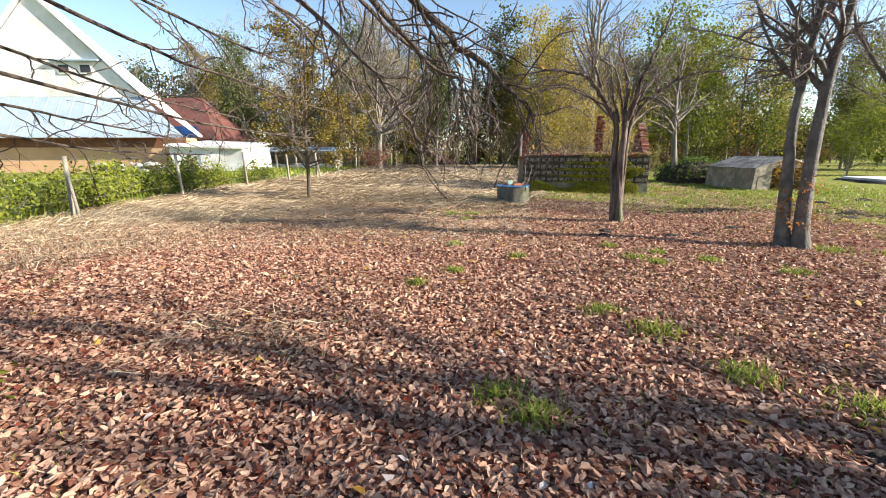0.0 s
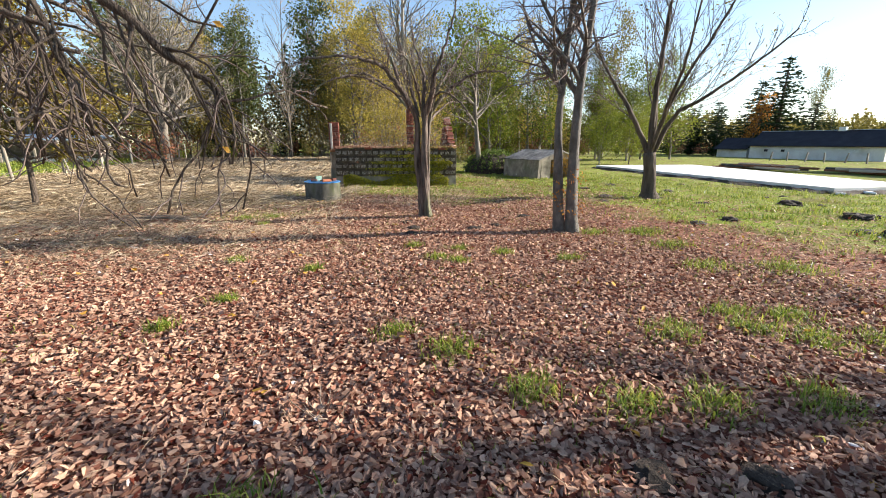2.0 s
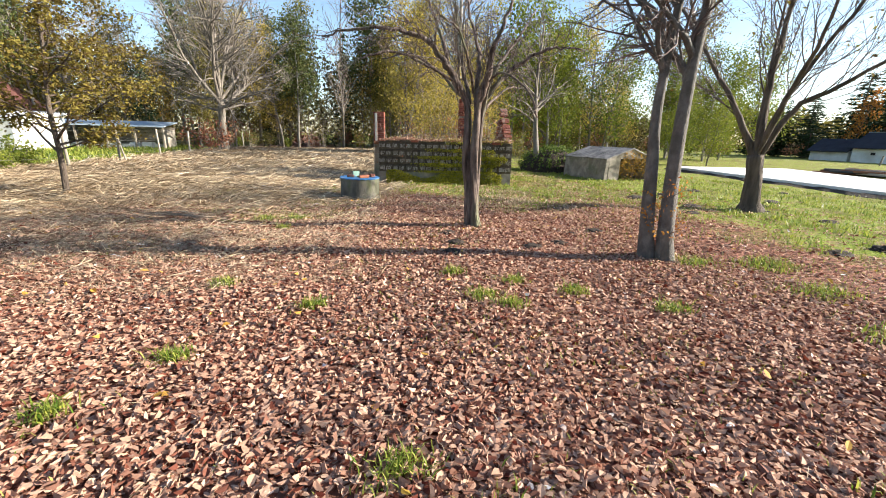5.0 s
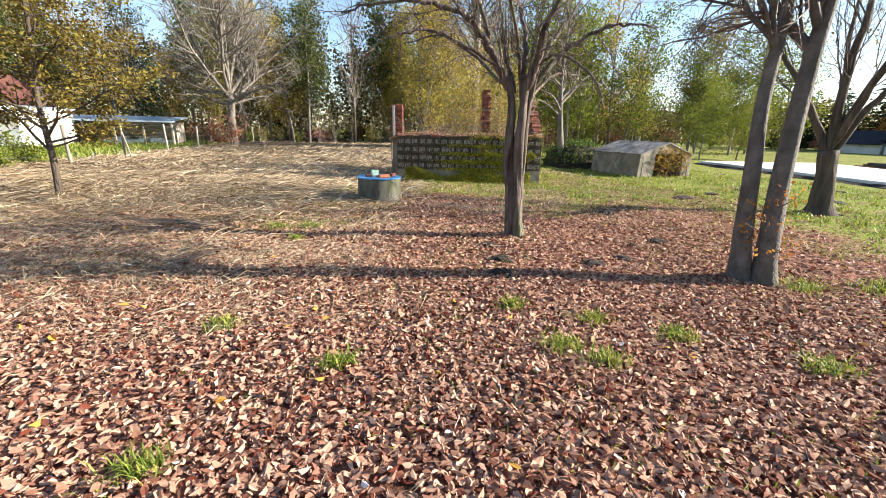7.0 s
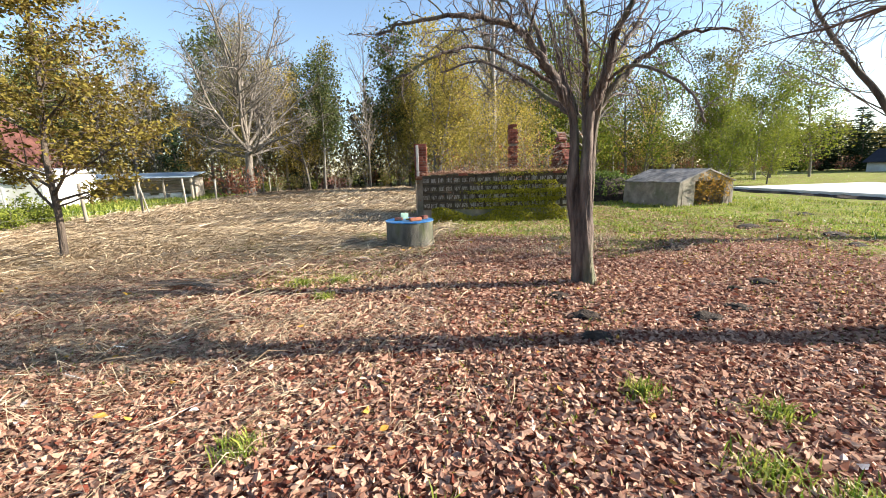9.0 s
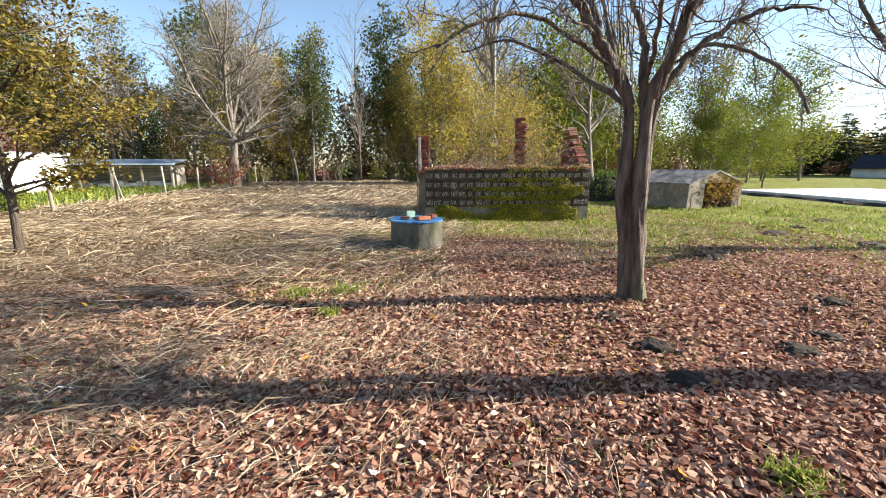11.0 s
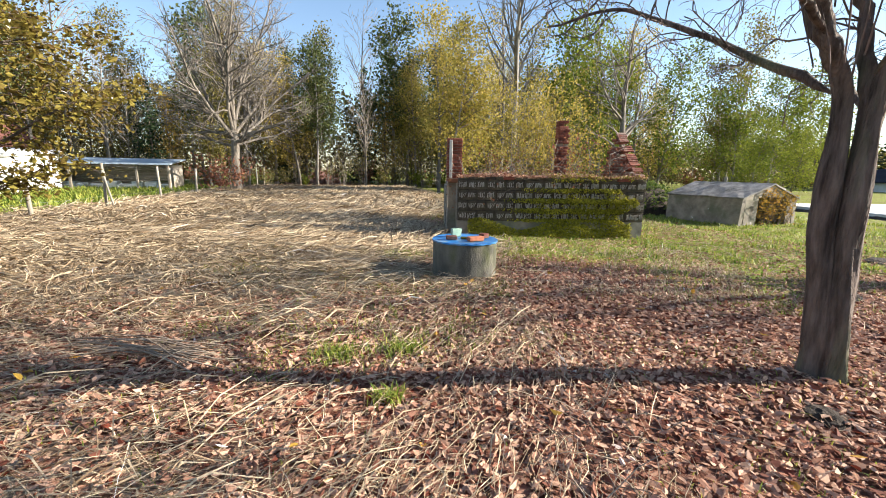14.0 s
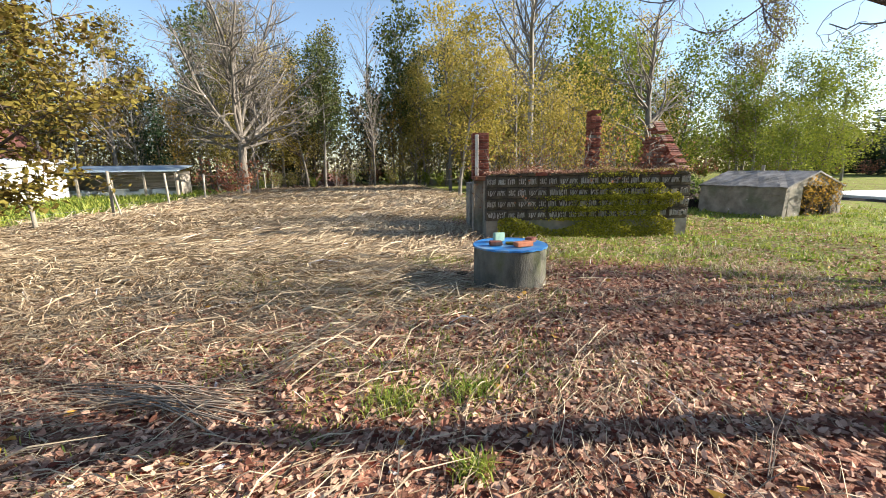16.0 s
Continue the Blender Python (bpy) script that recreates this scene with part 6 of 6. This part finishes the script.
def build_cover():
    fallen_leaves(172000, (-5.2, 7.0, 0.7, 7.2), (0.026, 0.066), 1, M_LITTER, "leaf_litter", "thick carpet of fallen red-brown leaves", leaf_share)
    fallen_leaves(26000, (-9.0, -5.2, 0.7, 9.0), (0.035, 0.08), 31, M_LITTER, "leaf_litter", "fallen red-brown leaves among the straw", leaf_share)
    fallen_leaves(17000, (-9.0, 11, -6.0, 0.7), (0.05, 0.11), 32, M_LITTER, "leaf_litter", "carpet of fallen leaves behind the first trees", lambda x, y: 0.9 + 0 * x)
    fallen_leaves(82000, (-5.2, 8.2, 7.2, 14.5), (0.03, 0.07), 2, M_LITTER, "leaf_litter", "carpet of fallen red-brown leaves under the trees", leaf_share)
    fallen_leaves(17000, (7, 14, 0.8, 13), (0.035, 0.075), 15, M_LITTER, "leaf_litter", "fallen leaves thinning out over the grass", lambda x, y: 0.85 - 0.75 * turf_share(x, y) + 0.1 * wobble(x * 2, y * 2))
    fallen_leaves(9000, (-4, 14, -1.5, 16), (0.035, 0.07), 3, M_LITTER, "leaf_litter", "thinly scattered fallen leaves", lambda x, y: 0.4 + 0 * x)
    fallen_leaves(14000, (2.5, 12, 9, 21), (0.035, 0.075), 23, M_LITTER, "leaf_litter", "brown leaves strewn through the short grass", lambda x, y: 0.65 + 0.5 * wobble(x * 0.7 + 3, y * 0.8))
    fallen_leaves(350, (-5, 9, 0.5, 13), (0.05, 0.085), 4, M_LITTER_YELLOW, "yellow_fallen_leaves", "scattered yellow fallen leaves", lambda x, y: 0.9 + 0 * x, 0.03)
    strips(105000, (-10.5, 6.5, 2.2, 22), straw_share, (0.2, 0.95), (0.006, 0.017), 5, 0.5, (0.0, 0.15), 0.7, M_STRAW, "mown_straw", "mown dry stalks lying in swathes")
    strips(42000, (-10, 8, 20, 46), straw_share, (0.3, 1.0), (0.01, 0.022), 6, 0.5, (0.0, 0.24), 0.7, M_STRAW, "mown_straw", "pale mown stalks across the far field")
    strips(17000, (-8, 10, 0.3, 16), lambda x, y: 0.35 + 0.4 * leaf_share(x, y), (0.1, 0.4), (0.003, 0.006), 7, 0.3, (0.0, 0.05), 1.2, M_STRAW, "dry_stalks", "thin dry stalks among the leaves")
    strips(34000, (-4.8, 2.6, 6.2, 13.5), lambda x, y: np.clip(0.85 - 0.14 * (x + 2.5) + 0.35 * wobble(x * 1.3, y * 1.7), 0.0, 1.0), (0.15, 0.6), (0.004, 0.009), 21, 0.4, (0.0, 0.07), 0.9, M_STRAW, "dry_stalks", "thin dry stalks strewn over the leaves")
    strips(13000, (2.2, 11, 9.0, 21), lambda x, y: 0.5 + 0.5 * wobble(x * 0.9, y * 1.1), (0.08, 0.35), (0.004, 0.009), 22, 0.4, (0.0, 0.06), 1.5, M_STRAW, "dry_stalks", "dry stalks lying in the short grass")
    strips(900, (-5, 7, 0.3, 13), lambda x, y: 0.8 + 0 * x, (0.2, 0.8), (0.004, 0.009), 8, 0.25, (0.0, 0.05), 2.0, M_STICK, "fallen_twigs", "small fallen twigs among the leaves")
    g = np.random.default_rng(9)
    n = 105000
    x, y = g.uniform(2, 22, n), 1.0 + 23 * g.uniform(0, 1, n) ** 1.1
    keep = (turf_share(x, y) * (0.35 + 0.65 * (wobble(x * 2.1, y * 1.7) > -0.3)) > g.uniform(0.05, 1, n)) & ~((x > 19) & (y > 6.5) & (x < 32))
    clump = wobble(x * 4.3, y * 3.9) > 0.3
    lo, hi = keep & ~clump, keep & clump
    blades(np.stack([x[lo], y[lo]], 1), 0.06, 10, M_GRASS, "lawn_grass", "short bright green grass", 0.8, 0.008)
    blades(np.stack([x[hi], y[hi]], 1), 0.15, 16, M_GRASS, "lawn_grass", "clumps of longer bright green grass", 0.8, 0.009)
    x, y = g.uniform(-24, -8, 26000), g.uniform(6, 44, 26000)
    keep = turf_share(x, y) > 0.6
    blades(np.stack([x[keep], y[keep]], 1), 0.35, 11, M_GRASS, "tall_grass", "tall rough grass beyond the fence", 0.5, 0.012)
    x, y = g.uniform(-5, 9, 34000), g.uniform(0.6, 15, 34000)
    keep = wobble(x * 1.9 + 5, y * 2.1) + 0.12 * np.clip(x - 2.5, -3, 4) > 0.25 + g.normal(0, 0.25, 34000)
    blades(np.stack([x[keep], y[keep]], 1), 0.07, 12, M_GRASS, "sparse_grass", "thin green grass between the leaves", 0.6, 0.004)
    x, y = g.normal(-0.4, 0.9, 1500), g.normal(8.1, 0.6, 1500)
    blades(np.stack([x, y], 1), 0.09, 17, M_STRAW, "dry_grass", "pale dry grass standing among the leaves", 1.0, 0.004)
    x, y = g.uniform(3.0, 7.5, 5200), g.uniform(10.4, 13.6, 5200)
    keep = wobble(x * 1.7, y * 2.3) > 0.1
    blades(np.stack([x[keep], y[keep]], 1), 0.13, 18, M_STRAW, "dry_grass", "pale dry grass at the lawn edge", 1.0, 0.004)
    x, y = g.uniform(-1.5, 6, 15000), g.uniform(9.8, 15.5, 15000)
    keep = wobble(x * 1.4 + 2, y * 1.6) + g.normal(0, 0.35, 15000) > 0.25
    blades(np.stack([x[keep], y[keep]], 1), 0.09, 19, M_GRASS, "sparse_grass", "short green grass around the well", 0.8, 0.005)
    # distinct tufts
    rng = random.Random(13)
    tufts = [(3.9, 2.4, 0.26), (4.87, 2.5, 0.25), (4.7, 2.15, 0.22), (5.35, 2.2, 0.25), (4.95, 1.8, 0.28), (5.5, 1.5, 0.3), (3.1, 5.1, 0.14), (4.7, 4.65, 0.18), (6.45, 5.95, 0.3), (0.35, 2.0, 0.14), (0.55, 1.75, 0.16), (1.9, 2.9, 0.2), (1.6, 3.4, 0.15), (2.2, 2.2, 0.2), (2.7, 1.8, 0.2), (3.2, 1.6, 0.22), (3.9, 1.3, 0.25), (2.9, 5.4, 0.18), (3.45, 5.75, 0.12), (4.0, 5.35, 0.16), (2.85, 6.2, 0.13), (0.4, 10.15, 0.2), (0.95, 10.15, 0.18), (0.7, 9.4, 0.12), (1.8, 14.2, 0.5), (0.3, 6.4, 0.14), (0.2, 4.9, 0.14), (-0.3, 4.35, 0.12), (6.2, 3.6, 0.3), (7.0, 3.0, 0.4), (6.8, 4.6, 0.3), (7.4, 5.6, 0.4), (1.2, 5.6, 0.12)]
    for x, y, r in tufts:
        c = int(300 * r / 0.25)
        pts = [(x + rng.gauss(0, r * 0.55), y + rng.gauss(0, r * 0.42)) for _ in range(c)]
        tuft = thing("grass_tuft", "bright green grass tuft among fallen leaves", "grass tuft", "grass tufts")
        blades(pts, 0.12, rng.randrange(9999), M_GRASS, "blade_mass", "", 0.6, 0.005, tuft)
    # molehills
    for x, y, r in ((3.5, 8.35, 0.17), (3.4, 7.65, 0.22), (3.15, 7.1, 0.2), (4.55, 7.25, 0.22), (5.15, 7.4, 0.18), (6.3, 8.0, 0.2), (7.05, 10.2, 0.25), (13.3, 4.6, 0.4), (11.7, 3.3, 0.5), (2.3, 1.35, 0.16), (2.8, 1.1, 0.16), (2.0, 13.4, 0.14), (5.75, 7.9, 0.15), (14.5, 6.5, 0.4), (10.5, 5.8, 0.25)):
        bm = bmesh.new()
        bmesh.ops.create_icosphere(bm, subdivisions=3, radius=1)
        r *= 0.72
        seed = Vector((x * 7, y * 3, 0))
        for v in bm.verts:
            k = 1 + 0.35 * noise.noise(v.co * 2.2 + seed) + 0.22 * noise.noise(v.co * 6 + seed) + 0.12 * noise.noise(v.co * 14 + seed)
            v.co = Vector((v.co.x * r * k, v.co.y * r * k, max(v.co.z, -0.3) * r * 0.42 * k))
        me = bpy.data.meshes.new("molehill")
        bm.to_mesh(me)
        bm.free()
        me.materials.append(M_SOIL)
        tagged(put("molehill", me, None, "", pose(x, y, float(gz(x, y)))), "crumbly dark soil molehill among leaves", "molehill", "molehills")
    # clods of bare earth in the lawn
    for k in range(22):
        x, y, r = rng.uniform(8.5, 19), rng.uniform(3, 13), rng.uniform(0.06, 0.2)
        bm = bmesh.new()
        bmesh.ops.create_icosphere(bm, subdivisions=2, radius=1)
        seed = Vector((x * 7, y * 3, 0))
        for v in bm.verts:
            q = 1 + 0.4 * noise.noise(v.co * 2.0 + seed) + 0.25 * noise.noise(v.co * 5 + seed)
            v.co = Vector((v.co.x * r * q * 1.6, v.co.y * r * q, max(v.co.z, -0.3) * r * 0.4 * q))
        me = bpy.data.meshes.new("soil_clod")
        bm.to_mesh(me)
        bm.free()
        me.materials.append(M_SOIL)
        tagged(put("soil_clod", me, None, "", pose(x, y, float(gz(x, y)))), "dark clod of turned earth in the grass", "soil clod", "soil clods")
    # bundles of bent dead stems, and a grey log
    for x, y, s in ((1.55, 7.9, 0.5), (1.9, 8.7, 0.6), (2.4, 11.3, 0.7), (3.6, 11.4, 0.7), (0.9, 2.6, 0.3), (4.6, 11.8, 0.6)):
        heap = thing("dead_stems", "tangle of dry dead weed stems", "dead stems", "dead stems", m=pose(x, y, float(gz(x, y))))
        w = Wood()
        for k in range(26):
            a = rng.uniform(0, 2 * math.pi)
            w.tube(wander((rng.gauss(0, 0.3 * s), rng.gauss(0, 0.3 * s), 0), (math.cos(a), math.sin(a), rng.uniform(0.1, 0.9)), rng.uniform(0.3, 0.9) * s * 1.4, rng, 4, 0.2, -0.12), [0.004, 0.0035, 0.003, 0.0025, 0.0015], 3)
        tagged(put("stem_mass", w.mesh("stem_mass", M_STICK), heap), kind="stuff")
    w = Wood()
    for k in range(26):
        a, o = rng.uniform(-0.2, 0.2), rng.gauss(0, 0.08)
        w.tube(curve_through([(-1.75 + rng.uniform(-0.2, 0.2), 10.85 + o + a, 0.015), (-1.2, 10.6 + o, 0.03 + 0.002 * k), (-0.55 + rng.uniform(-0.3, 0.1), 10.3 + o - a, 0.02)], 5), [0.004] * 5 + [0.005] * 5 + [0.002], 4)
    tagged(put("stick_bundle", w.mesh("stick_bundle", M_STICK)), "bundle of thin grey weathered sticks in the straw", "sticks", kind="stuff")
    # hedge of nettles and brambles along the fence
    pr = {0: shrub("bramble_bush", "green bramble and nettle bush by the fence", 61, 1.1, M_GREENLEAF, 18, 0.10, 1100, spread=0.6), 1: shrub("small_bramble", "small yellow-green bramble among leaves", 62, 0.45, M_GREENLEAF, 8, 0.08, 120, spread=0.5)}
    pl = [(-10.2 + rng.uniform(-0.6, 0.6) + max(0, y - 17) * 0.14, y, 0) for y in (7, 8.2, 9.4, 10.5, 11.5, 12.6, 13.8, 15, 16.2, 17.4, 18.6, 20, 22)] + [(-12 + rng.uniform(-0.8, 0.8), y, 0) for y in (9, 11, 13, 15, 17.5)] + [(-3.3, 2.05, 1)]
    plant(pr, pl, rng, 0.7, 1.15)


build_cover()
